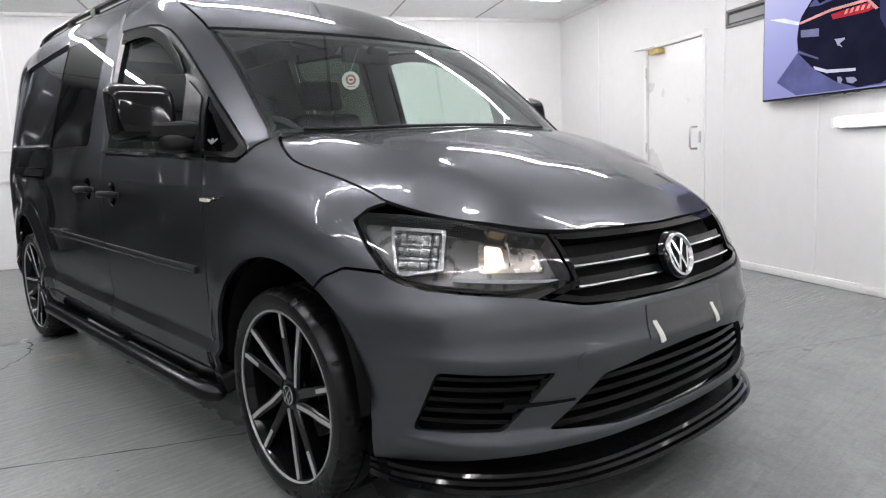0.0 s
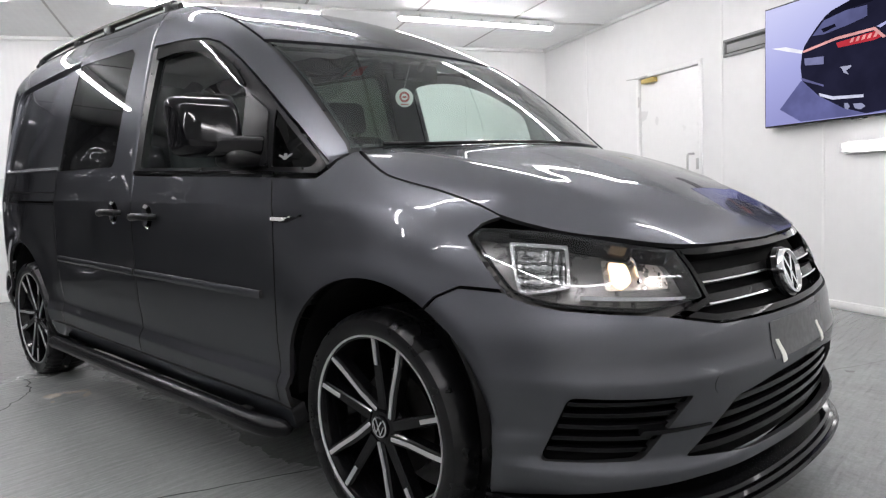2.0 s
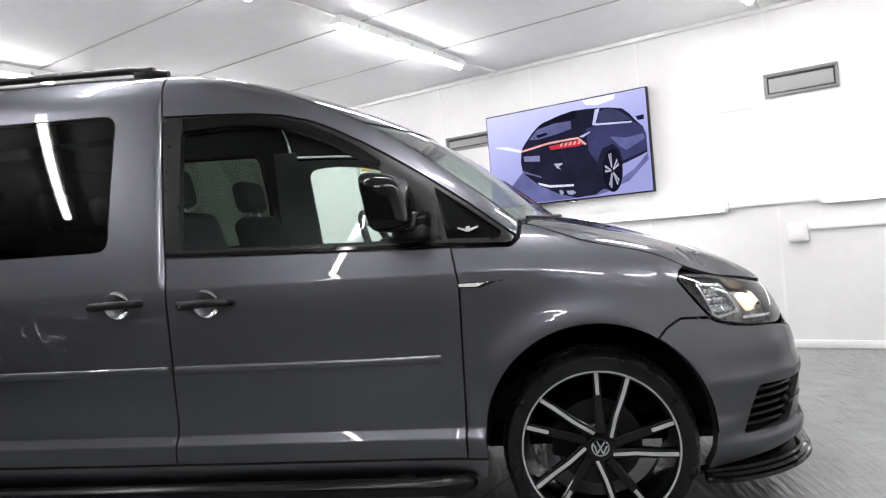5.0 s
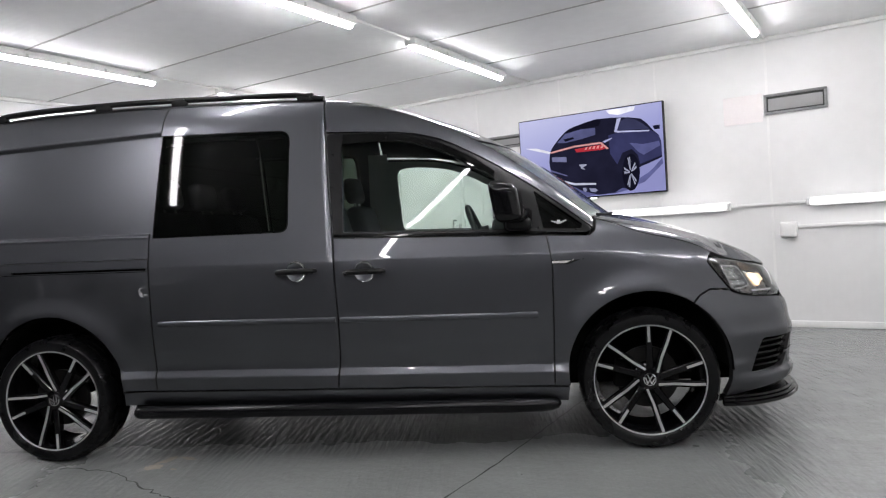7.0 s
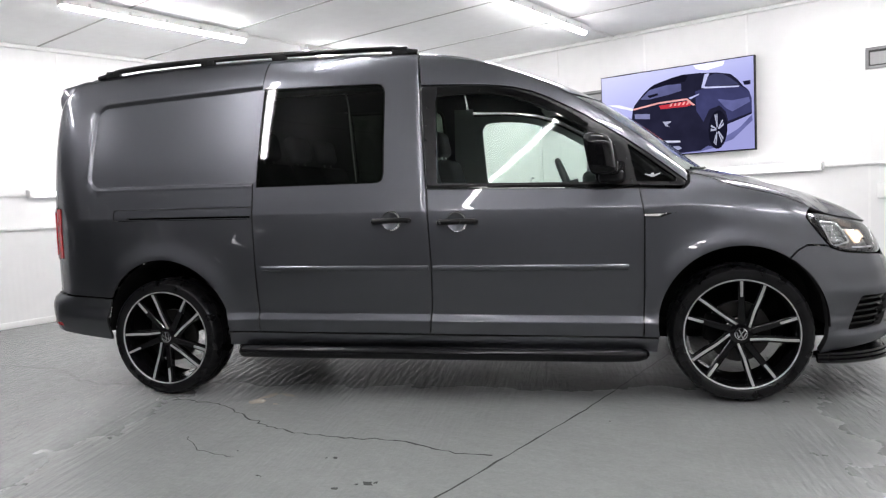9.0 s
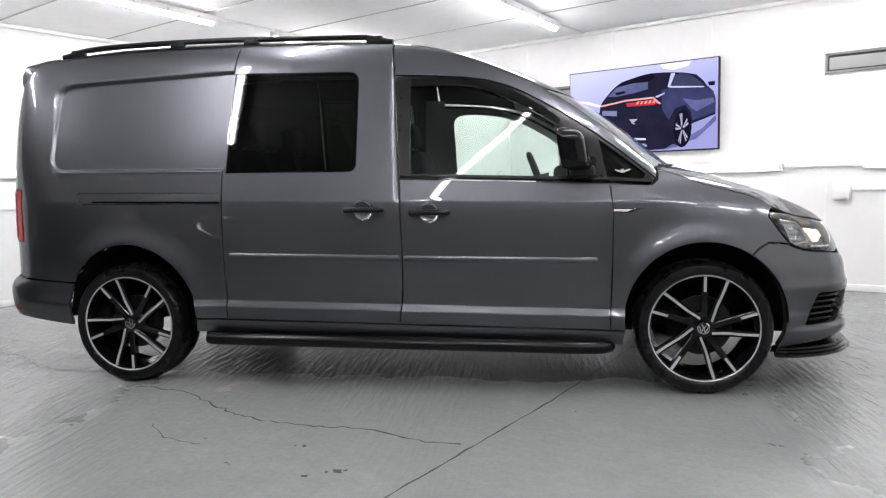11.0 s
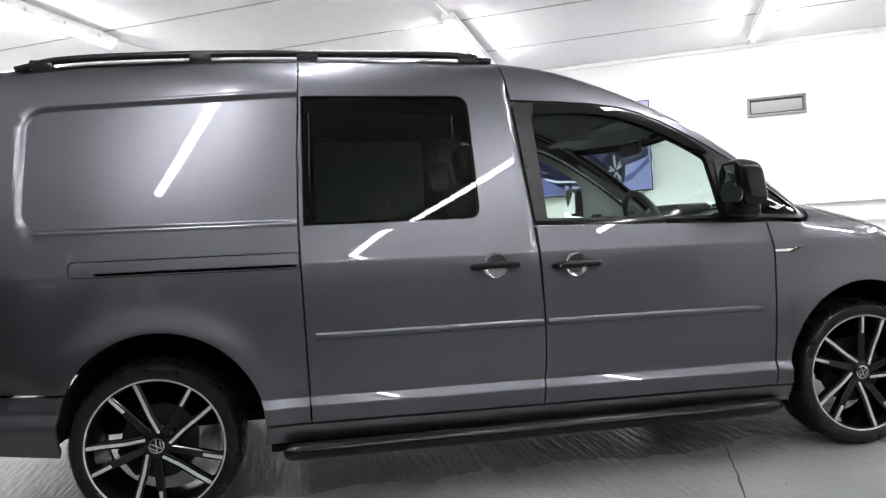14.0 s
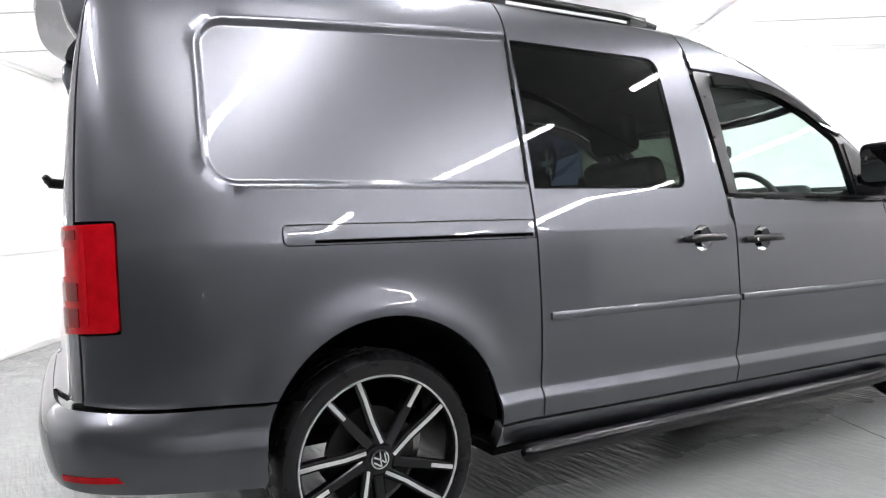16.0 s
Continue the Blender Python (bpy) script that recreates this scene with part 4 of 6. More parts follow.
def glass(name, color, gloss=1.0, low=0.05):
    """Flat glass: it lets light through tinted, and mirrors more at low angles."""
    m = bpy.data.materials.new(name)
    m.use_nodes = True
    nt = m.node_tree
    nt.nodes.remove(nt.nodes["Principled BSDF"])
    t, g, f, mix = (nt.nodes.new("ShaderNode" + k) for k in ("BsdfTransparent", "BsdfGlossy", "LayerWeight", "MixShader"))
    t.inputs[0].default_value = (*color, 1)
    g.inputs["Roughness"].default_value = 0.01
    g.inputs[0].default_value = (gloss, gloss, gloss, 1)
    f.inputs[0].default_value = 0.5
    p, r = nt.nodes.new("ShaderNodeMath"), nt.nodes.new("ShaderNodeMapRange")
    p.operation = "POWER"
    p.inputs[1].default_value = 5
    r.inputs["To Min"].default_value, r.inputs["To Max"].default_value = low, 1.0
    nt.links.new(f.outputs["Facing"], p.inputs[0])
    nt.links.new(p.outputs[0], r.inputs["Value"])
    nt.links.new(r.outputs[0], mix.inputs[0])
    nt.links.new(t.outputs[0], mix.inputs[1])
    nt.links.new(g.outputs[0], mix.inputs[2])
    nt.links.new(mix.outputs[0], nt.nodes["Material Output"].inputs[0])
    return m


CLEAR = glass("green_tinted_glass", (0.79, 0.88, 0.83), low=0.02)
SCREENGLASS = glass("windscreen_glass", (0.66, 0.75, 0.72), low=0.08)
PRIVACY = glass("privacy_glass", (0.046, 0.060, 0.046), low=0.014)
LENS = glass("clear_lens", (0.95, 0.96, 0.97))
SMOKED = glass("smoked_acrylic", (0.04, 0.04, 0.04), low=0.03)
REDLENS = material("red_lens", (0.27, 0.002, 0.005), 0.16, spec=0.15, grain=25, tint=0.3)
LINING = material("grey_lining", (0.12, 0.12, 0.12), 0.85, grain=30, tint=0.1)
INTERIOR = material("dark_interior_plastic", (0.03, 0.031, 0.033), 0.55, grain=40, tint=0.15)
CLOTH = material("dark_seat_cloth", (0.035, 0.036, 0.04), 0.9, grain=50, tint=0.25, bump=0.2, bump_scale=300)
GREYTRIM = material("pale_grey_pillar_trim", (0.40, 0.41, 0.40), 0.7, grain=30, tint=0.06)


def edge_y(x):
    return pchip(x, (-1.0, 1.2, 1.5, 1.9, 2.257, 2.5, 2.775, 3.0), (0.585, 0.585, 0.587, 0.613, 0.649, 0.677, 0.711, 0.725))


def wing_y(x):
    return pchip(x, (2.79, 2.85, 2.93, 3.02, 3.2, 3.334, 3.42, 3.6), (0.680, 0.713, 0.749, 0.768, 0.743, 0.697, 0.667, 0.585))


def on_skin(xs, ys):
    """The (distance round the plan, height) of points of the crown."""
    P = crown(xs, -np.asarray(ys))
    near = np.hypot(plan[None, :, 0] - P[:, 0, None], plan[None, :, 1] + P[:, 1, None]).argmin(1)
    out = []
    for i, p in zip(near, P):
        a, b = max(i - 1, 0), min(i + 1, len(plan) - 1)
        d = plan[b] - plan[a]
        along = (p[0] - plan[i][0]) * d[0] + (-p[1] - plan[i][1]) * d[1]
        out.append((plan_s[i] + along / np.hypot(*d), p[2]))
    return out


def roofline(x0, x1, n):
    xs = np.linspace(x0, x1, n)
    return on_skin(xs, edge_y(xs))


def wingline(x0, x1, n):
    xs = np.linspace(x0, x1, n)
    return on_skin(xs, wing_y(xs))


def uz(*pts):
    return [(U(p[0]), *p[1:]) for p in pts]


def arch(i, a0, a1, n=26):
    ax, az, ar = ARCHES[i]
    return [(U(x), z) for x, z in arc(ax, az, ar, a0, a1, n)]


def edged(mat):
    """Painted panels take a darkened colour on turned edges, standing in for gap shade."""
    return [mat, GAPSHADE] if mat is PAINT else [mat, mat]


def panel(name, corners, holes=(), mat=PAINT, parent=van, label="", pair=True, gap=GAP, surface=None, **kw):
    """A panel on the right and, mirrored, on the left."""
    o = shrink(rounded(corners), gap)
    made = []
    for hand in ((False, True) if pair else (False,)):
        p = parent[1 if hand else 0] if isinstance(parent, (list, tuple)) else parent
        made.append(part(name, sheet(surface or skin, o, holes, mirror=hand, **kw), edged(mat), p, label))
    return made


def recess_dist(x, z):
    rise = 0.025 * (x + 0.1)
    dx = np.abs(x - 0.130) - (0.585 - 0.085)
    dz = np.abs(z - 1.371 - rise) - (0.250 + rise - 0.085)
    return np.hypot(np.maximum(dx, 0), np.maximum(dz, 0)) + np.minimum(np.maximum(dx, dz), 0) - 0.085


def recess(s, z):
    """The pressed-in field of the cargo side."""
    d = recess_dist(np.interp(s, plan_s, plan[:, 0]), z)
    return -0.014 * ramp(-d, 0.0, 0.015) + 0.0028 * np.exp(-((d - 0.006) / 0.006) ** 2)


def recess_rings():
    """Rows of points that follow the field's edge, so that it is crisp."""
    out = []
    for d in (-0.018, -0.0125, -0.0075, -0.0025, 0.0025, 0.007, 0.0125, 0.018):
        w, h, r = 0.585 + d, 0.250 + d, 0.085 + d
        c = [(-w, -h, r * 1.55), (w, -h, r * 1.55), (w, h, r * 1.55), (-w, h, r * 1.55)]
        o_ = rounded(c, 0.012)
        x = o_[:, 0] + 0.130
        rise = 0.025 * (x + 0.1)
        z = 1.371 + rise + o_[:, 1] * (0.250 + rise) / 0.250
        out.append(np.stack([U(x), z], 1))
    return np.concatenate(out)


def bowl_hole(x, z, r=0.050):
    return np.array([(U(x) + r * math.cos(k * 0.19635), z + r * math.sin(k * 0.19635)) for k in range(32)])


SEAM_R = ((0.588, 0.338), (0.588, 0.70), (0.586, 1.10), (0.596, 1.40), (0.612, 1.65))
SEAM_B = ((1.525, 0.338), (1.545, 0.50), (1.549, 0.69), (1.538, 1.06), (1.505, 1.46), (1.488, 1.70))
SEAM_F = ((2.567, 0.338), (2.578, 0.60), (2.587, 0.92), (2.567, 1.05))

# cargo side behind the sliding door
rail_hole = side([(-0.264, 0.943, 0.02), (0.583, 0.941, 0.002), (0.583, 1.006, 0.002), (-0.264, 1.005, 0.02)])
q = uz(*SEAM_R) + roofline(0.622, -0.74, 40) + [(0.745, 1.66), (0.745, 1.40), (0.745, 1.024), (0.890, 1.024, 0.01), (0.889, 0.728, 0.01), (0.745, 0.724), (0.745, 0.535)] + [(0.98, 0.522), (1.24, 0.514)] + arch(1, 154, -1.6)
quarter = panel("rear_quarter_panel", q, (rail_hole,), step=0.022, relief=recess, rows=CREASES[:6], extra=recess_rings())
rail_line = side([(-0.172, 0.950, 0.002), (0.572, 0.949, 0.002), (0.572, 0.9605, 0.002), (-0.172, 0.9605, 0.002)])
panel("slide_rail_cover", [(U(-0.260), 0.9465, 0.018), (U(0.580), 0.9445), (U(0.580), 1.0025), (U(-0.260), 1.0015, 0.018)], (rail_line,), gap=0, parent=quarter, lift=-0.002, label="painted cover of the sliding door's rail")
panel("rail_slot", [(U(-0.27), 0.938), (U(0.583), 0.938), (U(0.583), 1.008), (U(-0.27), 1.008)], parent=quarter, mat=DARK, lift=-0.05, flange=0, gap=0)
# lamps at the rear corners
tail_lamp = panel("tail_lamp", [(0.63, 1.018, 0.02), (0.890, 1.024, 0.012), (0.889, 0.728, 0.02), (0.63, 0.722, 0.02)], mat=REDLENS, lift=0.004, label="tall red tail lamp lens", flange=0.03)
panel("lamp_rib", [(0.772, 1.00, 0.004), (0.792, 1.00, 0.004), (0.792, 0.75, 0.004), (0.772, 0.75, 0.004)], parent=tail_lamp, mat=material("pale_red_lens", (0.30, 0.004, 0.008), 0.16, spec=0.15, grain=60, tint=0.2), lift=0.008, flange=0.005)
panel("reverse_lens", [(0.640, 0.962, 0.008), (0.690, 0.964, 0.008), (0.690, 0.878, 0.008), (0.640, 0.876, 0.008)], parent=tail_lamp, mat=material("milky_clear_lens", (0.72, 0.62, 0.62), 0.12, coat=1.0, grain=60, tint=0.1), lift=0.007, flange=0.004)
for z0, z1 in ((0.742, 0.800), (0.812, 0.868), (0.975, 1.008)):
    panel("lamp_cell", [(0.650, z1, 0.008), (0.755, z1, 0.008), (0.755, z0, 0.008), (0.650, z0, 0.008)], parent=tail_lamp, mat=material("deep_red_lens", (0.12, 0.001, 0.002), 0.08, spec=0.3, grain=40, tint=0.3), lift=0.007, flange=0.004)

# sliding door with its dark window
swin = [(0.604, 1.106, 0.006), (1.314, 1.109, 0.05), (1.312, 1.630, 0.06), (0.622, 1.640, 0.01)]
q = uz(*SEAM_R) + roofline(0.622, 1.476, 26) + uz(*SEAM_B)[::-1]
def front_roll(s, z):
    """The rounded front edge of the sliding door, above the waist."""
    d = np.interp(z, [p[1] for p in SEAM_B], [p[0] for p in SEAM_B]) - np.interp(s, plan_s, plan[:, 0])
    return -0.016 * (1 - np.sqrt(np.clip(d / 0.034, 0, 1) * (2 - np.clip(d / 0.034, 0, 1)))) * ramp(z, 0.95, 1.02) * ramp(-z, -1.70, -1.64)


roll = np.array([(U(np.interp(z, [p[1] for p in SEAM_B], [p[0] for p in SEAM_B]) - d), z) for d in (0.006, 0.012, 0.019, 0.027, 0.036) for z in np.arange(0.93, 1.72, 0.02)])
slide = panel("sliding_door", q, (side(swin), bowl_hole(1.354, 0.917)), step=0.03, rows=CREASES, relief=front_roll, extra=roll)
panel("window_pane", uz(*swin), mat=PRIVACY, parent=slide, lift=-0.003, label="dark privacy glass", flange=0.006, step=0.06)
panel("window_seal", uz((0.600, 1.100, 0.006), (1.322, 1.102, 0.055), (1.320, 1.637, 0.065), (0.616, 1.647, 0.01)), (shrink(side(swin), 0.012),), mat=BLACKPL, parent=slide, lift=-0.007, gap=0, step=0.05, flange=0.01)

# front door
frame_out = [(1.538, 1.085), (1.508, 1.50), (1.500, 1.602, 0.03), (1.734, 1.594), (1.86, 1.585), (1.972, 1.569), (2.07, 1.542), (2.155, 1.505), (2.271, 1.442), (2.36, 1.388), (2.488, 1.304), (2.631, 1.200), (2.790, 1.073, 0.02), (2.770, 1.050, 0.02), (2.566, 1.060)]
pane_f = [(1.592, 1.098, 0.008), (1.580, 1.548, 0.03), (1.75, 1.552), (1.86, 1.545), (1.96, 1.528), (2.06, 1.492), (2.15, 1.450), (2.25, 1.392), (2.338, 1.336, 0.02), (2.372, 1.082, 0.01)]
pane_q = [(2.522, 1.262, 0.008), (2.745, 1.092, 0.015), (2.735, 1.072, 0.012), (2.556, 1.078, 0.008)]
door_o = uz((1.525, 0.338), (1.545, 0.50), (1.549, 0.69), (1.540, 1.072), (2.567, 1.048)) + uz(*SEAM_F[:3])[::-1]
door_p = panel("front_door", door_o, (bowl_hole(1.692, 0.906),), step=0.03, rows=CREASES)
panel("window_frame", uz(*frame_out), (side(pane_f), side(pane_q)), mat=BLACKPL, parent=door_p, lift=-0.001, step=0.04, label="black window frame", flange=0.03)
panel("window_pane", uz(*pane_f), mat=CLEAR, parent=door_p, lift=-0.012, flange=0, step=0.06, gap=-0.004, label="lightly tinted clear glass")
panel("quarter_window", uz(*pane_q), mat=glass("dark_quarter_glass", (0.03, 0.032, 0.032), low=0.02), parent=door_p, lift=-0.006, flange=0, step=0.06, gap=-0.003)
panel("window_sill_trim", uz((1.542, 1.088), (2.57, 1.064), (2.57, 1.053), (1.542, 1.076)), mat=BLACKGLOSS, parent=door_p, lift=0.004, flange=0.008, gap=0)
deflect = [(1.588, 1.586, 0.01), (1.75, 1.584), (1.87, 1.574), (1.97, 1.556), (2.07, 1.522), (2.16, 1.478), (2.27, 1.415), (2.345, 1.356, 0.004), (2.338, 1.341, 0.004), (2.24, 1.382), (2.135, 1.442), (2.05, 1.478), (1.955, 1.512), (1.86, 1.528), (1.75, 1.534), (1.592, 1.528, 0.01)]
panel("wind_deflector", uz(*deflect), mat=SMOKED, parent=door_p, lift=0.016, flange=0.012, step=0.03, label="smoked acrylic wind deflector")

# mouldings along both doors
def strip_relief(zc, half, bulge):
    return lambda s, z: bulge * np.sqrt(np.maximum(1 - ((z - zc) / half) ** 2, 0)) + 0.001


for x0, x1, who in ((0.622, 1.540, slide), (1.556, 2.512, door_p)):
    panel("moulding", uz((x0, 0.660, 0.01), (x1, 0.660, 0.012), (x1, 0.694, 0.012), (x0, 0.694, 0.01)), parent=who, step=0.012, relief=strip_relief(0.677, 0.0175, 0.011), rows=(0.668, 0.677, 0.686), flange=0.01, label="body-coloured rubbing strip")

# roof pillar and cant rail over the front door
lower = uz(*[f[:2] for f in frame_out[2:13]])
q = [(U(1.489), 1.70), (U(1.500), 1.606)] + lower[1:] + [on_skin([2.80], [0.725])[0]] + roofline(2.772, 1.478, 40)
panel("windscreen_pillar", q, step=0.025, label="painted pillar between windscreen and door")

# front wing
q = uz(*SEAM_F[:3]) + uz((2.567, 1.046), (2.770, 1.040), (2.800, 1.066)) + [on_skin([2.805], [0.722])[0]] + wingline(2.81, 3.345, 22) + [(4.936, 0.914), (4.913, 0.888), (4.964, 0.818), (5.020, 0.752)] + [(5.012, 0.760), (4.899, 0.767), (4.842, 0.741)] + arch(0, 57, 189)
wing = panel("front_wing", q, step=0.022, rows=CREASES[6:])
panel("side_repeater", uz((2.580, 0.908, 0.004), (2.66, 0.904, 0.01), (2.738, 0.931, 0.004), (2.580, 0.931, 0.004)), mat=BLACKPL, parent=wing, lift=0.006, step=0.01, flange=0.01)
panel("repeater_lens", uz((2.583, 0.911, 0.004), (2.65, 0.909, 0.01), (2.69, 0.928, 0.004), (2.583, 0.928, 0.004)), mat=material("clear_amber_lens", (0.80, 0.78, 0.74), 0.25, 0.2, coat=1, grain=80), parent=wing, lift=0.009, step=0.01, flange=0.003)

# dark sheets behind the door gaps, added to block light and paint in shade
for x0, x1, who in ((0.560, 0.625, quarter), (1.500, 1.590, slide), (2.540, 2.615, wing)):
    panel("seam_shade_backing", uz((x0, 0.40), (x1, 0.40), (x1, 1.06), (x0, 1.06)), mat=GAPSHADE, parent=who, lift=-0.024, flange=0, gap=0, step=0.05)

# sills
panel("sill", uz((0.415, 0.335), (2.640, 0.335), (2.63, 0.262), (0.40, 0.262)), step=0.03, flange=0.05)

# bonnet, windscreen and roof
xs = np.linspace(2.80, 3.30, 18)
lip = spline((3.28, 3.334, 3.395, 3.476, 3.542, 3.602, 3.651, 3.682, 3.703, 3.716, 3.722, 3.716), (-0.716, -0.697, -0.655, -0.590, -0.542, -0.491, -0.430, -0.358, -0.250, -0.125, 0.0, 0.125), 110)
right = [(x, -wing_y(x)) for x in xs] + [tuple(p) for p in lip[10:99:3]] + [(3.722, -0.006)]
rear_edge = [(2.985 - 0.36 * y * y, y) for y in np.linspace(0.70, -0.70, 24)]
o = np.array(right + [(x, -y) for x, y in right[::-1]] + rear_edge)


def bonnet_relief(x, y):
    a = np.abs(y)
    line = 0.60 - 0.22 * ramp(x, 2.9, 3.75)
    return 0.006 * np.exp(-((a - line) / 0.07) ** 2)


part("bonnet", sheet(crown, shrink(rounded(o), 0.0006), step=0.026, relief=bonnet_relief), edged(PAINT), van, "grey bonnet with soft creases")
glass_o = [(2.452 - 0.45 * y * y, y) for y in np.linspace(-0.654, 0.654, 24)] + [(x, edge_y(x)) for x in np.linspace(2.29, 2.765, 12)] + [(2.978 - 0.36 * y * y, y) for y in np.linspace(0.725, -0.725, 24)] + [(x, -edge_y(x)) for x in np.linspace(2.765, 2.29, 12)]
glass_o = np.array(glass_o)
part("windscreen", sheet(crown, shrink(rounded(glass_o), 0.010), step=0.05, lift=-0.004, flange=0), SCREENGLASS, van, "lightly tinted windscreen")
part("windscreen_seal", sheet(crown, shrink(rounded(glass_o), -0.008), (shrink(rounded(glass_o), 0.026),), step=0.03, lift=-0.010), BLACKPL, van)
ro = [(2.444 - 0.45 * y * y, y) for y in np.linspace(-0.652, 0.652, 24)] + [(x, edge_y(x)) for x in np.linspace(2.24, -0.74, 60)] + [(-0.89 + 0.25 * y * y, y) for y in np.linspace(0.55, -0.55, 14)] + [(x, -edge_y(x)) for x in np.linspace(-0.74, 2.24, 60)]
part("roof", sheet(crown, rounded(np.array(ro)), step=0.04, flange=0.02), PAINT, van)

# tail: doors and bumper, in one sheet round the middle
def sym_tail(pts):
    return pts + [(-p[0], *p[1:]) for p in pts[::-1]]


q = sym_tail([(0.741, 0.540), (0.741, 1.024), (0.741, 1.64), (0.66, 1.69), (0.42, 1.70), (0.2, 1.70)])
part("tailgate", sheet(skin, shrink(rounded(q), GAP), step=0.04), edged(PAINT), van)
q = [(U(-0.345), 0.272)] + arch(1, 188, 155, 8) + [(1.24, 0.509), (0.98, 0.518), (0.745, 0.528), (0.4, 0.53)]
q = q + [(-s_, z_) for s_, z_ in q[::-1]] + [(-0.9, 0.30), (-0.4, 0.33), (0.4, 0.33), (0.9, 0.30)]
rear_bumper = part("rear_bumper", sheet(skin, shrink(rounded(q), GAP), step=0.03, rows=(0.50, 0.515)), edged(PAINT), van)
panel("reflector", [(0.69, 0.340, 0.006), (0.89, 0.338, 0.006), (0.87, 0.362, 0.006), (0.69, 0.362, 0.006)], mat=REDLENS, parent=rear_bumper, lift=0.003, flange=0.008, label="red reflector in the bumper")

# nose
def sym(pts):
    return pts + [(2 * SLEN - p[0], *p[1:]) for p in pts[::-1]]


HL = [(4.916, 0.888, 0.012), (4.935, 0.911, 0.012), (5.055, 0.9005, 0.03), (5.180, 0.886, 0.05), (5.290, 0.8725, 0.05), (5.395, 0.8595, 0.05), (5.518, 0.843, 0.008), (5.557, 0.728, 0.015), (5.379, 0.704, 0.03), (5.15, 0.719, 0.03), (5.076, 0.733, 0.02), (5.028, 0.750, 0.02), (4.968, 0.818, 0.03)]
q = sym(arch(0, -20, 56.5, 22) + [(4.842, 0.7405), (4.899, 0.7655), (5.012, 0.757, 0.01), (5.026, 0.748), (5.074, 0.731, 0.02), (5.15, 0.718), (5.379, 0.703), (5.44, 0.695), (5.58, 0.669, 0.02), (5.8, 0.662), (SLEN - 0.02, 0.660)])
q = q + [(2 * SLEN - a_, b_) for a_, b_ in ((4.96, 0.256), (5.12, 0.276), (5.32, 0.300), (5.50, 0.314), (5.75, 0.318))] + [(5.75, 0.318), (5.50, 0.314), (5.32, 0.300), (5.12, 0.276), (4.96, 0.256)]
fog = [(5.092, 0.362, 0.02), (5.168, 0.521, 0.02), (5.474, 0.514, 0.015), (5.337, 0.368, 0.02)]
low = [(5.452, 0.364, 0.015), (5.622, 0.488, 0.015), (5.80, 0.508), (SLEN, 0.515)]
low_o = sym(low) + [(2 * SLEN - 5.68, 0.346), (SLEN, 0.346), (5.68, 0.346)]
holes = [rounded(fog), rounded([(2 * SLEN - a, b, r) for a, b, r in fog]), rounded(low_o)]
front_bumper = part("front_bumper", sheet(skin, shrink(rounded(q), GAP), holes, step=0.022, flange=0.03, rows=(0.325, 0.348, 0.360, 0.548, 0.560, 0.578, 0.637)), edged(PAINT), van, "grey front bumper with a dark recess for a plate")
panel("intake_backing", [(a, b) for a, b, r in fog], mat=DARK, parent=front_bumper, lift=-0.045, flange=0, gap=-0.02)
for z in (0.388, 0.416, 0.444, 0.472, 0.499):
    f = (z - 0.362) / 0.155
    panel("intake_slat", [(5.096 + 0.074 * f, z - 0.005, 0.004), (5.342 + 0.133 * f, z - 0.005, 0.004), (5.350 + 0.133 * f, z + 0.005, 0.004), (5.100 + 0.074 * f, z + 0.005, 0.004)], mat=BLACKGLOSS, parent=front_bumper, lift=-0.014, flange=0.028, step=0.01, gap=0)
panel("intake_blade", [(5.33, 0.428, 0.003), (5.53, 0.433, 0.003), (5.53, 0.439, 0.002), (5.34, 0.440, 0.003)], mat=BLACKGLOSS, parent=front_bumper, lift=0.004, flange=0.02, step=0.01, gap=0)
part("lower_grille", sheet(skin, rounded(low_o), lift=-0.05, flange=0, step=0.04), DARK, front_bumper)
for z in (0.374, 0.407, 0.440, 0.473):
    f = (z - 0.364) / 0.124
    s0 = 5.458 + 0.168 * f
    part("grille_slat", sheet(skin, rounded(sym([(s0, z - 0.008, 0.004), (s0 + 0.008, z + 0.006, 0.004)])), lift=-0.012, flange=0.035, step=0.012), BLACKGLOSS, front_bumper)
part("plate_recess", sheet(skin, rounded(sym([(5.790, 0.545, 0.01), (5.790, 0.640, 0.01)])), lift=0.0022, flange=0.003), material("matt_grey_paint", (0.055, 0.056, 0.06), 0.5, 0.3, coat=0.4, grain=60), front_bumper)
panel("tow_cover", [(5.559 + 0.026 * math.cos(k * 0.3927), 0.528 + 0.026 * math.sin(k * 0.3927)) for k in range(16)], mat=PAINT, parent=front_bumper, lift=0.0015, flange=0.004, pair=False, gap=0, step=0.01)
TAPE = material("white_adhesive_tape", (0.82, 0.81, 0.76), 0.6, grain=40, tint=0.06)
for s0 in (5.833, 2 * SLEN - 5.845):
    part("tape", sheet(skin, rounded([(s0 - 0.024, 0.594, 0.003), (s0 - 0.006, 0.592, 0.003), (s0 + 0.024, 0.534, 0.003), (s0 + 0.002, 0.530, 0.003)], 0.01), lift=0.0045, flange=0.002, step=0.01), TAPE, front_bumper, "torn white tape strip")
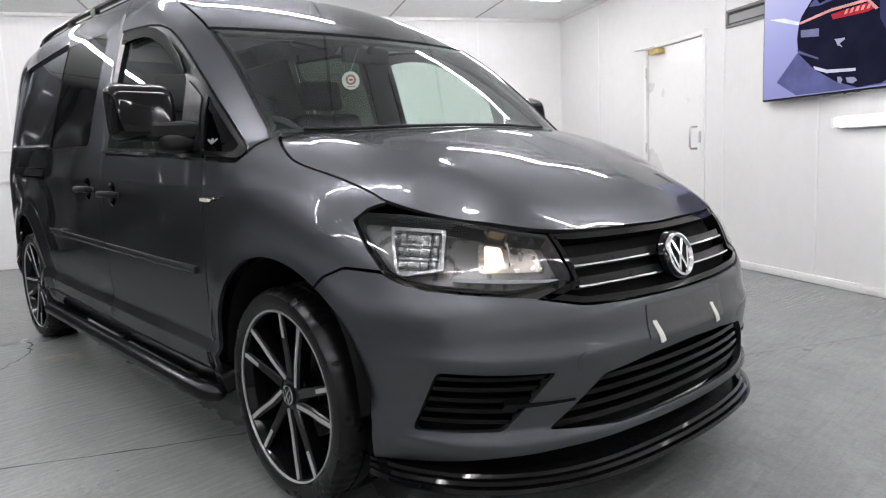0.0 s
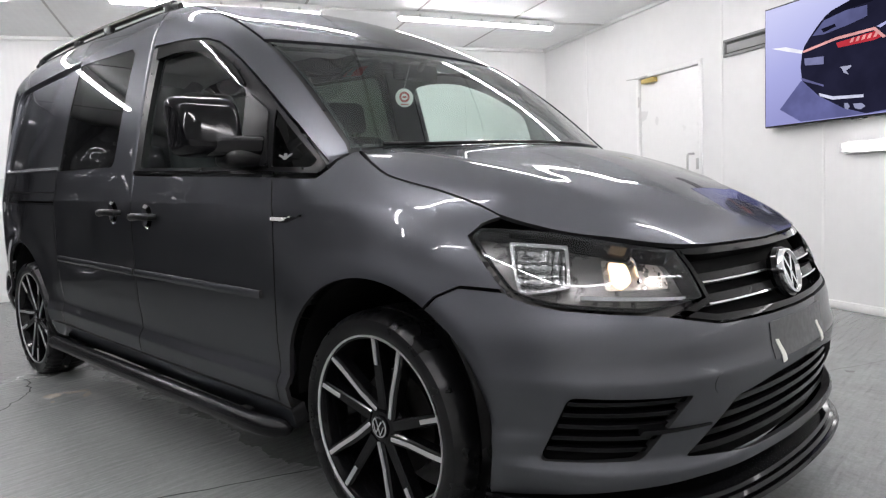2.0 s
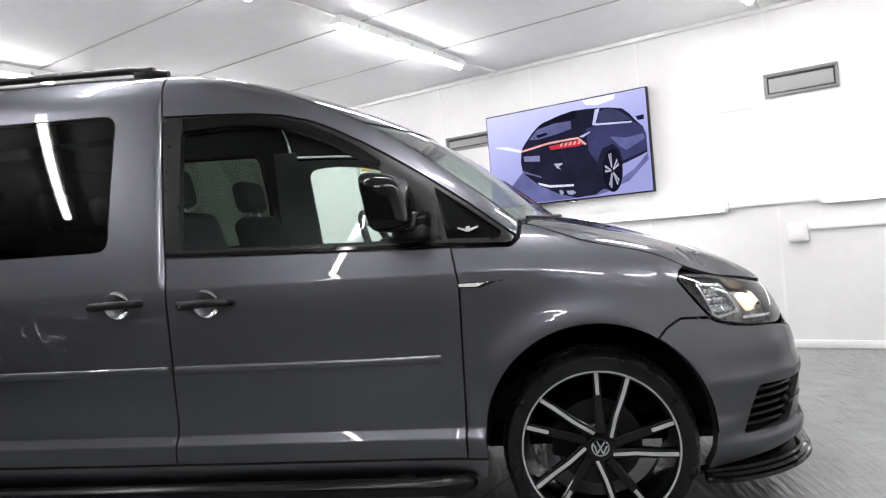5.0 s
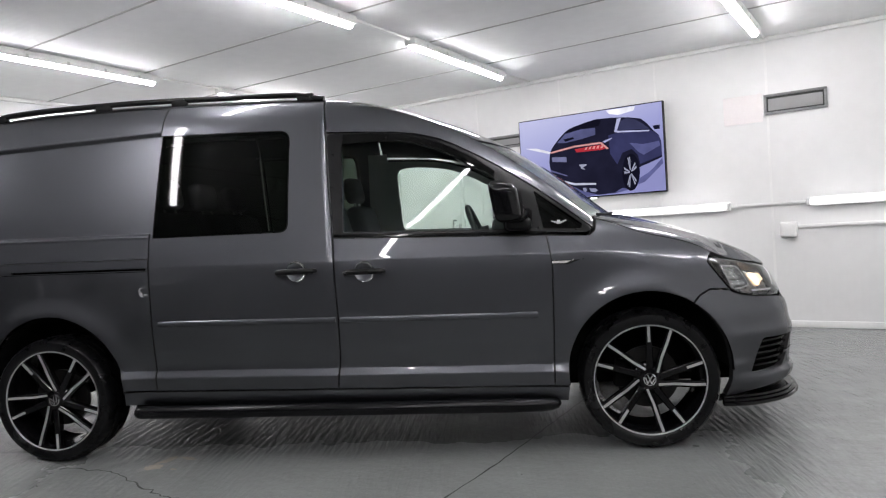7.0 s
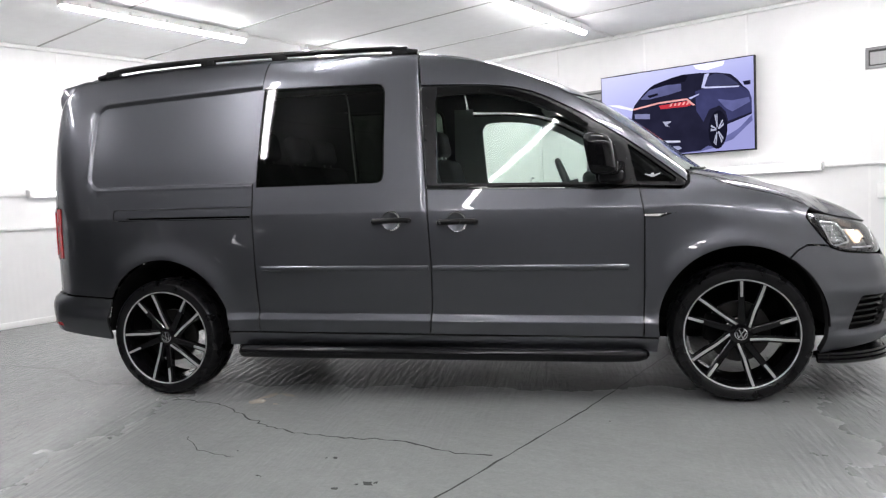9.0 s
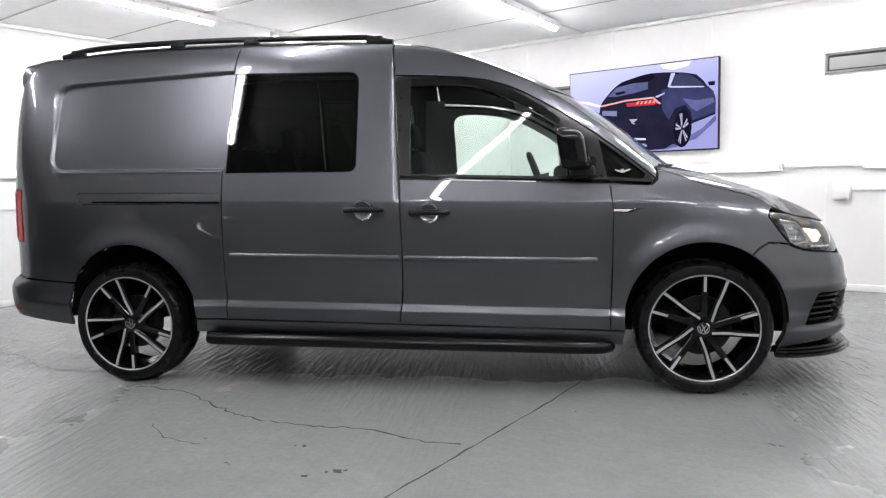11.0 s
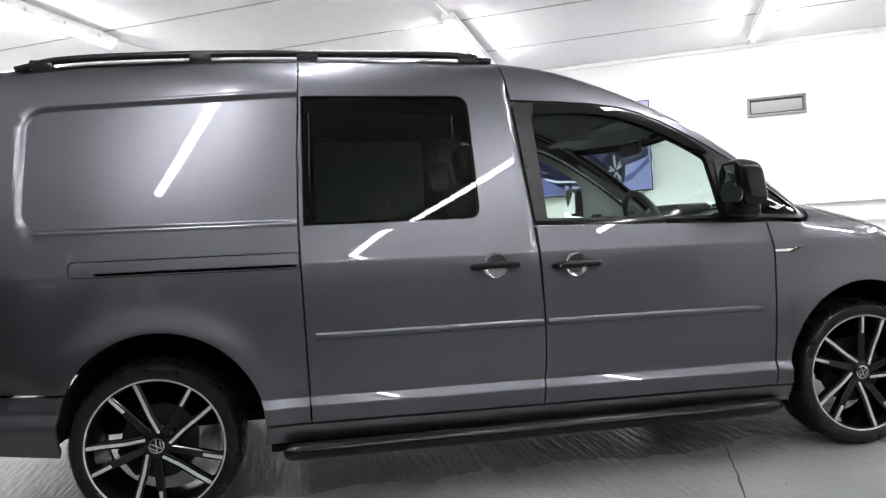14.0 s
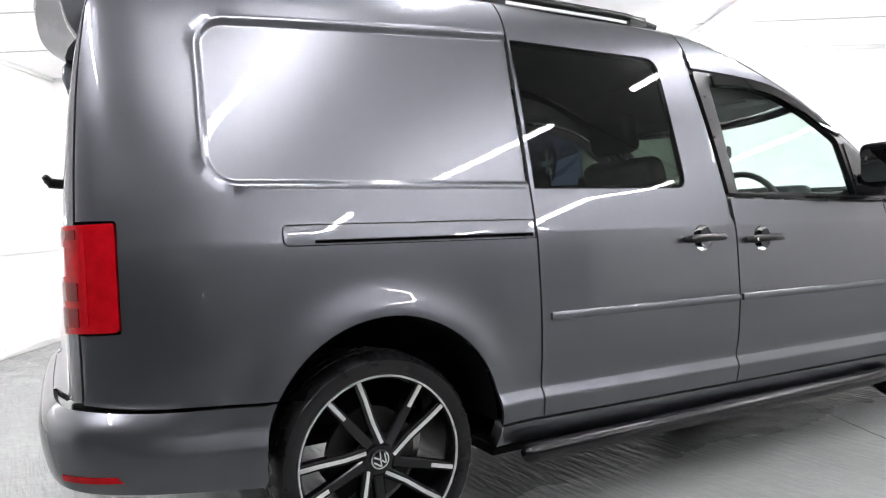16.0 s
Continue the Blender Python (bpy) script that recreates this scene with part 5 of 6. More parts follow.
# black dam and splitter under the bumper
part("air_dam", sheet(skin, rounded(sym([(4.94, 0.222), (4.94, 0.258), (5.32, 0.312), (5.50, 0.325), (5.75, 0.33)])), lift=-0.02, flange=0, step=0.03), BLACKGLOSS, front_bumper)
bm = bmesh.new()
prof = [(-0.09, 0.262), (0.006, 0.258), (0.012, 0.250), (0.004, 0.247), (0.020, 0.245), (0.026, 0.236), (0.018, 0.233), (0.034, 0.230), (0.038, 0.220), (0.030, 0.213), (-0.09, 0.222)]
rings = []
ks = [i for i in range(len(plan)) if plan_s[i] > 4.945][::6] + [len(plan) - 1]
for hand in (-1, 1):
    for i in (ks if hand < 0 else ks[::-1]):
        if hand > 0 and i == ks[-1]:
            continue
        n = np.array([-tang[i][1], tang[i][0]])
        n = n if n @ (plan[i] - (2.5, 0)) > 0 else -n
        n /= np.linalg.norm(n)
        f = min(1, (plan_s[i] - 4.93) / 0.12)
        ring = []
        for d, z in prof:
            p = plan[i] + n * (d * f - 0.02)
            ring.append(bm.verts.new((p[0], hand * p[1], z - RAKE * (p[0] - 1.5))))
        rings.append(ring)
for A, B in zip(rings, rings[1:]):
    for k in range(len(prof)):
        bm.faces.new((A[k], A[(k + 1) % len(prof)], B[(k + 1) % len(prof)], B[k]))
bm.faces.new(rings[0])
bm.faces.new(rings[-1][::-1])
bmesh.ops.recalc_face_normals(bm, faces=bm.faces)
part("splitter", bm, BLACKGLOSS, van, "gloss black splitter lip under the bumper")

# grille with chrome bars
g_o = [(5.45, 0.697), (5.585, 0.674, 0.015), (5.8, 0.667), (SLEN, 0.664)]
g_t = [(SLEN, 0.836), (5.764, 0.838), (5.60, 0.8405), (5.526, 0.845, 0.008), (5.568, 0.728)]
half = g_o + g_t
full = g_o + [(2 * SLEN - p[0], *p[1:]) for p in g_o[::-1]] + [(2 * SLEN - p[0], *p[1:]) for p in g_t[::-1]] + g_t[1:]
grille = part("grille", sheet(skin, rounded(full), lift=-0.045, flange=0, step=0.03), DARK, van, "black grille with slim chrome bars")
part("grille_surround", sheet(skin, shrink(rounded(full), -0.001), (shrink(rounded(full), 0.014),), lift=-0.003, flange=0.035, step=0.03), BLACKGLOSS, grille)
for z0, z1 in ((0.706, 0.728), (0.756, 0.778)):
    part("grille_bar", sheet(skin, rounded(sym([(5.580, z0 + 0.006, 0.004), (5.566, z1 + 0.008, 0.004), (5.8, z1 + 0.002)][:2])), lift=-0.016, flange=0.03, step=0.02), BLACKPL, grille)
    part("chrome_edge", sheet(skin, rounded(sym([(5.580, z0 + 0.005, 0.0015), (5.578, z0 + 0.0095, 0.0015)])), lift=-0.008, flange=0.006, step=0.02), CHROME, grille, "thin chrome edge")
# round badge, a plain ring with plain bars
bp = rake(skin([SLEN], [0.748]))[0]
BM = Matrix.Translation((bp[0] + 0.012, 0, bp[2])) @ pose(0, 0, 0, 0, -16, 0) @ pose(0, 0, 0, 90, 0, 90)
bm = bmesh.new()
lathe(bm, [(0.052, 0.010), (0.056, 0.016), (0.062, 0.014), (0.064, 0.004), (0.062, -0.02), (0.0505, -0.02), (0.0505, 0.008)], 40, "z", closed=True)
bmesh.ops.transform(bm, matrix=BM, verts=bm.verts)
badge = part("badge", bm, CHROME, van, "round chrome badge on the grille")
bm = bmesh.new()
lathe(bm, [(0.0001, 0.003), (0.0505, 0.003), (0.070, 0.001), (0.073, -0.012), (0.06, -0.03)], 40, "z")
bmesh.ops.transform(bm, matrix=BM, verts=bm.verts)
part("badge_ground", bm, BLACKGLOSS, badge)
for a, b in (((-0.026, 0.042), (-0.001, -0.002)), ((0.026, 0.042), (0.001, -0.002)), ((-0.046, 0.018), (-0.020, -0.044)), ((-0.020, -0.044), (0.0, 0.0)), ((0.0, 0.0), (0.020, -0.044)), ((0.020, -0.044), (0.046, 0.018))):
    d = Vector((b[0] - a[0], b[1] - a[1])).normalized() * 0.0045
    bm = bmesh.new()
    prism(bm, [(a[0] - d.y, a[1] + d.x), (a[0] + d.y, a[1] - d.x), (b[0] + d.y, b[1] - d.x), (b[0] - d.y, b[1] + d.x)], 0.009, BM @ pose(0, 0, 0.002))
    bmesh.ops.recalc_face_normals(bm, faces=bm.faces)
    part("badge_bar", bm, CHROME, badge)

# headlamps
REFLECT = material("lamp_reflector", (0.42, 0.42, 0.42), 0.12, 1.0, grain=70, tint=0.2, bump=0.6, bump_scale=45)
WARM = lamp_glow("lit_bulb", (1.0, 0.72, 0.46), 2.4)
HOUSING = material("grey_lamp_housing", (0.15, 0.145, 0.14), 0.30, 0.6, grain=30, tint=0.2)
lens = panel("headlamp", HL, mat=LENS, lift=0.0, flange=0, step=0.03, label="clear headlamp lens over chrome reflectors")
panel("lamp_housing", HL, mat=HOUSING, parent=lens, lift=-0.055, flange=0, gap=-0.02, step=0.03)
panel("lamp_rim", HL, (shrink(rounded(HL), 0.012),), mat=BLACKGLOSS, parent=lens, lift=-0.002, flange=0.05, step=0.02)
panel("outer_reflector", [(5.005, 0.880, 0.01), (5.172, 0.868, 0.01), (5.182, 0.765, 0.015), (5.045, 0.745, 0.02)], (rounded([(5.020, 0.868, 0.01), (5.160, 0.857, 0.01), (5.170, 0.773, 0.015), (5.052, 0.757, 0.02)]),), mat=REFLECT, parent=lens, lift=-0.012, flange=0.04, step=0.015)
panel("reflector_bowl", [(5.010, 0.876, 0.01), (5.168, 0.864, 0.01), (5.178, 0.768, 0.015), (5.048, 0.750, 0.02)], mat=REFLECT, parent=lens, flange=0, step=0.012, relief=lambda s, z: -0.040 + 0.012 * np.abs(np.sin(s * 95)) + 0.008 * np.sin(z * 170))
panel("inner_reflector", [(5.275, 0.858, 0.02), (5.49, 0.836, 0.02), (5.50, 0.762, 0.02), (5.275, 0.768, 0.02)], mat=material("warm_reflector", (0.50, 0.45, 0.40), 0.3, 1.0, grain=40, bump=0.3, bump_scale=40), parent=lens, lift=-0.050, flange=0, step=0.02)
panel("lit_bulb", [(5.296, 0.846, 0.016), (5.366, 0.840, 0.016), (5.370, 0.786, 0.02), (5.330, 0.768, 0.01), (5.300, 0.784, 0.02)], mat=WARM, parent=lens, lift=-0.040, flange=0.01, step=0.02, label="lit warm white bulb")
panel("lamp_divider", [(5.376, 0.848, 0.003), (5.388, 0.846, 0.003), (5.388, 0.780, 0.003), (5.378, 0.776, 0.003)], mat=CHROME, parent=lens, lift=-0.022, flange=0.03, step=0.01)
panel("chrome_bar", [(5.20, 0.756, 0.004), (5.535, 0.742, 0.004), (5.535, 0.728, 0.004), (5.20, 0.740, 0.004)], mat=CHROME, parent=lens, lift=-0.024, flange=0.02, step=0.015)

# ---- handles, mirrors, wheels and what hangs on the van ----
for x, z, who in ((1.354, 0.917, slide), (1.692, 0.906, door_p)):
    for hand in (0, 1):
        c = rake(skin([U(x)], [z]))[0] * (1, (-1 if hand else 1), 1)
        sg = 1 if hand else -1
        bm = bmesh.new()
        lathe(bm, [(0.0001, -0.022), (0.028, -0.020), (0.044, -0.012), (0.0515, -0.001)], 32, "y")
        bmesh.ops.scale(bm, vec=(1, -sg, 1), verts=bm.verts)
        bmesh.ops.scale(bm, vec=(1, -1, 1), verts=bm.verts)
        bmesh.ops.translate(bm, vec=c, verts=bm.verts)
        part("handle_bowl", bm, PAINT, who[hand])
        bm = bmesh.new()
        pts = [(c[0] - 0.094, c[1] + sg * 0.006, c[2] - 0.002), (c[0] - 0.086, c[1] + sg * 0.026, c[2]), (c[0] - 0.05, c[1] + sg * 0.036, c[2] + 0.002), (c[0], c[1] + sg * 0.040, c[2] + 0.003), (c[0] + 0.05, c[1] + sg * 0.036, c[2] + 0.002), (c[0] + 0.088, c[1] + sg * 0.024, c[2]), (c[0] + 0.096, c[1] + sg * 0.004, c[2] - 0.001)]
        tube(bm, pts, [0.012, 0.016, 0.015, 0.014, 0.014, 0.014, 0.011], 12)
        part("door_handle", bm, BLACKPL, who[hand], "black plastic handle")
        if who is door_p:
            bm = bmesh.new()
            lathe(bm, [(0.0001, 0.0), (0.006, 0.0), (0.007, -0.004)], 16, "y")
            bmesh.ops.scale(bm, vec=(1, sg, 1), verts=bm.verts)
            bmesh.ops.translate(bm, vec=(c[0] - 0.078, c[1] + sg * 0.044, c[2]), verts=bm.verts)
            part("key_lock", bm, CHROME, who[hand])

# winged plain emblem in the quarter windows
for hand in (0, 1):
    c = rake(skin([U(2.630)], [1.106]))[0] * (1, (-1 if hand else 1), 1)
    for dx, w, h, tilt in ((-0.020, 0.032, 0.009, 16), (0.020, 0.032, 0.009, -16), (0.0, 0.014, 0.019, 0)):
        bm = bmesh.new()
        prism(bm, [(-w / 2, -h / 2 + (0.004 if dx else 0)), (w / 2, -h / 2), (w / 2, h / 2), (-w / 2, h / 2)] if dx <= 0 else [(-w / 2, -h / 2), (w / 2, -h / 2 + 0.004), (w / 2, h / 2), (-w / 2, h / 2)], 0.002)
        m = Matrix.Translation((c[0] + dx, c[1] - (0.002 if not hand else -0.002), c[2])) @ pose(0, 0, 0, 90 - 16 if not hand else 90 + 16, 0, 0) @ pose(0, 0, 0, 0, 0, -tilt if not hand else -tilt)
        bmesh.ops.transform(bm, matrix=m, verts=bm.verts)
        part("window_emblem", bm, material("silver_sticker", (0.33, 0.33, 0.33), 0.4, 0.3), door_p[hand])

# door mirrors
def pillow(bm, c, half, power, nu=40, nv=24):
    """A smooth cushion shape between a ball and a box."""
    def sp(v):
        return math.copysign(abs(v) ** (2 / power), v)
    rings = []
    for i in range(1, nv):
        b = math.pi * (i / nv - 0.5)
        rings.append([bm.verts.new((c[0] + half[0] * sp(math.cos(b)) * sp(math.cos(2 * math.pi * k / nu)), c[1] + half[1] * sp(math.cos(b)) * sp(math.sin(2 * math.pi * k / nu)), c[2] + half[2] * sp(math.sin(b)))) for k in range(nu)])
    for A, B in zip(rings, rings[1:]):
        for k in range(nu):
            bm.faces.new((A[k], A[(k + 1) % nu], B[(k + 1) % nu], B[k]))
    bm.faces.new(rings[0][::-1])
    bm.faces.new(rings[-1])


MIRROR = material("mirror_glass", (0.9, 0.9, 0.9), 0.01, 1.0)
for hand in (0, 1):
    sg = 1 if hand else -1
    bm = bmesh.new()
    pillow(bm, (2.398, 0.972 * sg, 1.190), (0.062, 0.101, 0.097), 5.5)
    for v in bm.verts:
        f = max(0.0, (v.co.x - 2.36) / 0.09)
        v.co.z = 1.150 + (v.co.z - 1.150) * (1 - 0.16 * f * f)
        v.co.y = 0.955 * sg + (v.co.y - 0.955 * sg) * (1 - 0.12 * f * f)
        v.co.x += 0.16 * (1.190 - v.co.z) - 0.14 * (abs(v.co.y) - 0.972)
    part("door_mirror", bm, BLACKGLOSS, door_p[hand], "gloss black mirror housing")
    bm = bmesh.new()
    pillow(bm, (2.452, sg * 0.900, 1.124), (0.056, 0.098, 0.034), 5.0)
    for v in bm.verts:
        v.co.x -= 0.28 * (abs(v.co.y) - 0.84)
    part("mirror_arm", bm, BLACKGLOSS, door_p[hand])
    bm = bmesh.new()
    pillow(bm, (2.440, sg * 0.868, 1.085), (0.060, 0.085, 0.032), 3.4)
    part("mirror_base", bm, BLACKPL, door_p[hand], "satin black mirror base")
    bm = bmesh.new()
    vs = box(bm, 2.332, -0.080, 1.115, 2.341, 0.080, 1.262)
    bmesh.ops.bevel(bm, geom=[e for e in bm.edges if abs(e.verts[0].co.x - e.verts[1].co.x) > 0.005], offset=0.035, segments=4, affect="EDGES", profile=0.5)
    bmesh.ops.translate(bm, vec=(0, sg * 0.975, 0), verts=bm.verts)
    part("mirror_glass", bm, MIRROR, door_p[hand], "mirror glass")
    q = uz((2.385, 1.085, 0.01), (2.365, 1.325, 0.02), (2.50, 1.255, 0.02), (2.54, 1.080, 0.01))
    part("mirror_foot", sheet(skin, rounded(q), lift=0.006, flange=0.01, mirror=bool(hand)), BLACKPL, door_p[hand])

# wheels
RIMBLACK = material("gloss_black_alloy", (0.004, 0.004, 0.0045), 0.12, grain=30, tint=0.2, spec=0.3)
DISC = material("brake_disc_steel", (0.03, 0.029, 0.028), 0.45, 0.8, grain=25, tint=0.25)
TR = 0.323


def make_wheel():
    bm = bmesh.new()
    lathe(bm, [(0.248, -0.006), (0.2570, -0.010), (0.2585, 0.0), (0.256, 0.012), (0.246, 0.03), (0.238, 0.09), (0.240, 0.19), (0.250, 0.205), (0.232, 0.205), (0.228, 0.10), (0.236, 0.03), (0.244, 0.006)], 72, "y", closed=True)
    w = part("wheel", bm, RIMBLACK, van, "black alloy wheel with machined silver spokes")
    bm = bmesh.new()
    lathe(bm, [(0.2535, -0.0130), (0.2577, -0.0142), (0.2588, -0.011), (0.2586, -0.004), (0.2530, -0.003), (0.2527, -0.012)], 96, "y", closed=True)
    part("machined_lip", bm, MACHINED, w)
    bm = bmesh.new()
    prof = [(0.252, 0.006), (0.2595, -0.012), (0.266, -0.017), (0.285, -0.020), (0.303, -0.017), (0.314, -0.004), (0.3195, 0.012), (0.3225, 0.030), (0.3235, 0.052), (0.317, 0.053), (0.317, 0.060), (0.3235, 0.061), (0.324, 0.100), (0.317, 0.101), (0.317, 0.108), (0.324, 0.109), (0.3235, 0.150), (0.3195, 0.185), (0.305, 0.208), (0.270, 0.210), (0.255, 0.195)]
    seg = 208
    rings = []
    for i, (r, h) in enumerate(prof):
        ring = []
        for k in range(seg):
            a = 6.2831853 * k / seg
            rr = r - (0.0030 if (5 <= i <= 8 or 15 <= i <= 17) and k % 4 == (2 if i > 10 else 0) else 0)
            ring.append(bm.verts.new((rr * math.cos(a), h, rr * math.sin(a))))
        rings.append(ring)
    for A, B in zip(rings, rings[1:]):
        for k in range(seg):
            bm.faces.new((A[k], A[(k + 1) % seg], B[(k + 1) % seg], B[k]))
    bmesh.ops.recalc_face_normals(bm, faces=bm.faces)
    part("tyre", bm, RUBBER, w, "low-profile black tyre")
    bm = bmesh.new()
    lathe(bm, [(0.0001, 0.012), (0.040, 0.012), (0.062, 0.018), (0.074, 0.03), (0.078, 0.06), (0.0001, 0.062)], 40, "y")
    part("hub", bm, RIMBLACK, w)
    for k in range(5):
        base = 72 * k
        for kind, off in (("long", 0.0), ("short", 24.0)):
            a0, a1 = radians(base + off * 0.75), radians(base + off)
            tip = Vector((0.246 * math.cos(a1), 0.246 * math.sin(a1)))
            root_ = Vector((0.047 * math.cos(a1 - 0.5), 0.047 * math.sin(a1 - 0.5))) if kind == "long" else Vector((0.050 * math.cos(a0), 0.050 * math.sin(a0)))
            line = (tip - root_).normalized()
            across = Vector((-line.y, line.x))
            bm = bmesh.new()
            n = 22
            def pt(r, side_, y, wid):
                f = (r - 0.05) / 0.202
                bow = 0.004 * max(0.0, 1 - abs(f - 0.36) / 0.40) if kind == "long" else 0.0
                p = root_ + (tip - root_) * f + across * (bow + side_ * wid)
                return (p.x, y, p.y)
            rows = []
            for i in range(n):
                r = 0.050 + (0.252 - 0.050) * i / (n - 1)
                f = i / (n - 1)
                wid = 0.017 - 0.003 * f
                y = 0.012 - 0.016 * f
                rows.append([bm.verts.new(pt(r, -1, y + 0.004, wid)), bm.verts.new(pt(r, -0.75, y, wid)), bm.verts.new(pt(r, 0.75, y, wid)), bm.verts.new(pt(r, 1, y + 0.004, wid)), bm.verts.new(pt(r, 0.8, y + 0.04, wid)), bm.verts.new(pt(r, -0.8, y + 0.04, wid))])
            for A, B in zip(rows, rows[1:]):
                for j in range(6):
                    bm.faces.new((A[j], A[(j + 1) % 6], B[(j + 1) % 6], B[j]))
            bm.faces.new(rows[0])
            bm.faces.new(rows[-1][::-1])
            bmesh.ops.recalc_face_normals(bm, faces=bm.faces)
            part("spoke", bm, RIMBLACK, w)
            bm = bmesh.new()
            r0, r1 = (0.052, 0.256) if kind == "long" else (0.180, 0.256)
            rows = []
            for i in range(25):
                r = r0 + (r1 - r0) * i / 24
                f = (r - 0.05) / 0.202
                y = 0.012 - 0.016 * f - 0.0032
                wid = 0.0050 + 0.0012 * f
                rows.append([bm.verts.new(pt(r, -1, y, wid)), bm.verts.new(pt(r, 1, y, wid)), bm.verts.new(pt(r, 1, y + 0.004, wid)), bm.verts.new(pt(r, -1, y + 0.004, wid))])
            for A, B in zip(rows, rows[1:]):
                for j in range(4):
                    bm.faces.new((A[j], A[(j + 1) % 4], B[(j + 1) % 4], B[j]))
            bm.faces.new(rows[0])
            bm.faces.new(rows[-1][::-1])
            bmesh.ops.recalc_face_normals(bm, faces=bm.faces)
            part("spoke_face", bm, MACHINED, w, "machined silver spoke face")
    bm = bmesh.new()
    lathe(bm, [(0.0001, 0.004), (0.026, 0.004), (0.031, 0.007), (0.033, 0.014), (0.033, 0.03)], 32, "y")
    part("centre_cap", bm, BLACKGLOSS, w)
    bm = bmesh.new()
    lathe(bm, [(0.025, 0.0025), (0.0295, 0.0035), (0.0295, 0.008), (0.025, 0.006)], 32, "y", closed=True)
    part("cap_ring", bm, CHROME, w)
    for a, b in (((-0.012, 0.020), (0.0, 0.0)), ((0.012, 0.020), (0.0, 0.0)), ((-0.021, 0.008), (-0.009, -0.020)), ((-0.009, -0.020), (0.0, 0.0)), ((0.0, 0.0), (0.009, -0.020)), ((0.009, -0.020), (0.021, 0.008))):
        d = Vector((b[0] - a[0], b[1] - a[1])).normalized() * 0.0022
        bm = bmesh.new()
        prism(bm, [(a[0] - d.y, a[1] + d.x), (a[0] + d.y, a[1] - d.x), (b[0] + d.y, b[1] - d.x), (b[0] - d.y, b[1] + d.x)], 0.003, pose(0, 0.0035, 0, 90, 0, 0))
        bmesh.ops.recalc_face_normals(bm, faces=bm.faces)
        part("cap_bar", bm, CHROME, w)
    for k in range(5):
        a = radians(72 * k + 36)
        bm = bmesh.new()
        lathe(bm, [(0.0001, 0.016), (0.006, 0.016), (0.009, 0.018), (0.009, 0.04)], 12, "y", (0.054 * math.cos(a), 0, 0.054 * math.sin(a)))
        part("wheel_bolt", bm, DISC, w)
    bm = bmesh.new()
    lathe(bm, [(0.06, 0.075), (0.145, 0.075), (0.145, 0.097), (0.06, 0.097)], 48, "y", closed=True)
    part("brake_disc", bm, DISC, w, "plain steel brake disc")
    bm = bmesh.new()
    box(bm, -0.155, 0.06, -0.06, -0.075, 0.115, 0.07, 0.015)
    part("brake_caliper", bm, DARK, w)
    return w


WY = -0.845
wheel = make_wheel()
wheel.matrix_basis = pose(3.006, WY, TR, 0, 7, 0)
copy_thing(wheel, pose(0, WY, TR, 0, -32, 0))
copy_thing(wheel, pose(3.006, -WY, TR, 0, 20, 180))
copy_thing(wheel, pose(0, -WY, TR, 0, 50, 180))

# wheel housings, floor pan and axles
for i, (ax, az, ar) in enumerate(ARCHES):
    for sg in (-1, 1):
        bm = bmesh.new()
        zc = az - RAKE * (ax - 1.5)
        a = arc(ax, zc, ar + 0.004, -2, 182, 30)
        outer = [bm.verts.new((x, sg * 0.846, z)) for x, z in a]
        inner = [bm.verts.new((x, sg * 0.53, z)) for x, z in a]
        for k in range(len(a) - 1):
            bm.faces.new((outer[k], outer[k + 1], inner[k + 1], inner[k]))
        bm.faces.new(inner)
        part("wheel_housing", bm, DARK, van)
bm = bmesh.new()
box(bm, 0.42, -0.80, 0.235, 2.60, 0.80, 0.275, 0.01)
box(bm, -0.82, -0.52, 0.30, 0.42, 0.52, 0.34, 0.01)
box(bm, 2.60, -0.50, 0.24, 3.55, 0.50, 0.28, 0.01)
part("floor_pan", bm, DARK, van)
for ax in (0.0, 3.006):
    bm = bmesh.new()
    tube(bm, [(ax, -0.76, TR), (ax, 0.76, TR)], 0.03, 10)
    part("axle", bm, DARK, van)
bm = bmesh.new()
tube(bm, [(-0.9, 0.42, 0.30), (-0.3, 0.42, 0.30), (0.3, 0.2, 0.26), (2.2, 0.15, 0.24)], 0.028, 10)
part("exhaust", bm, material("rusty_exhaust", (0.10, 0.085, 0.07), 0.6, 0.6, grain=12, tint=0.4), van)

# side steps
for sg in (-1, 1):
    bm = bmesh.new()
    xs = [0.475, 0.479, 0.488, 0.505, 0.53] + [0.60 + 0.1 * k for k in range(19)] + [2.50, 2.54, 2.572, 2.584, 2.590]
    cap = [0.003, 0.016, 0.026, 0.032]
    tube(bm, [(x, sg * (0.897 - 2.2 * max(0, x - 2.44) ** 2), 0.2585 - 0.0125 * (x - 0.5)) for x in xs], cap + [0.0325] * (len(xs) - 8) + cap[::-1], 20)
    step_bar = part("side_step", bm, material("black_coated_tube", (0.004, 0.004, 0.0045), 0.22, spec=0.22), van, "round black side step tube")
    for x in (0.75, 1.55, 2.35):
        bm = bmesh.new()
        box(bm, x - 0.03, sg * 0.66, 0.238, x + 0.03, sg * 0.89, 0.262, 0.004)
        part("bracket", bm, DARK, step_bar)

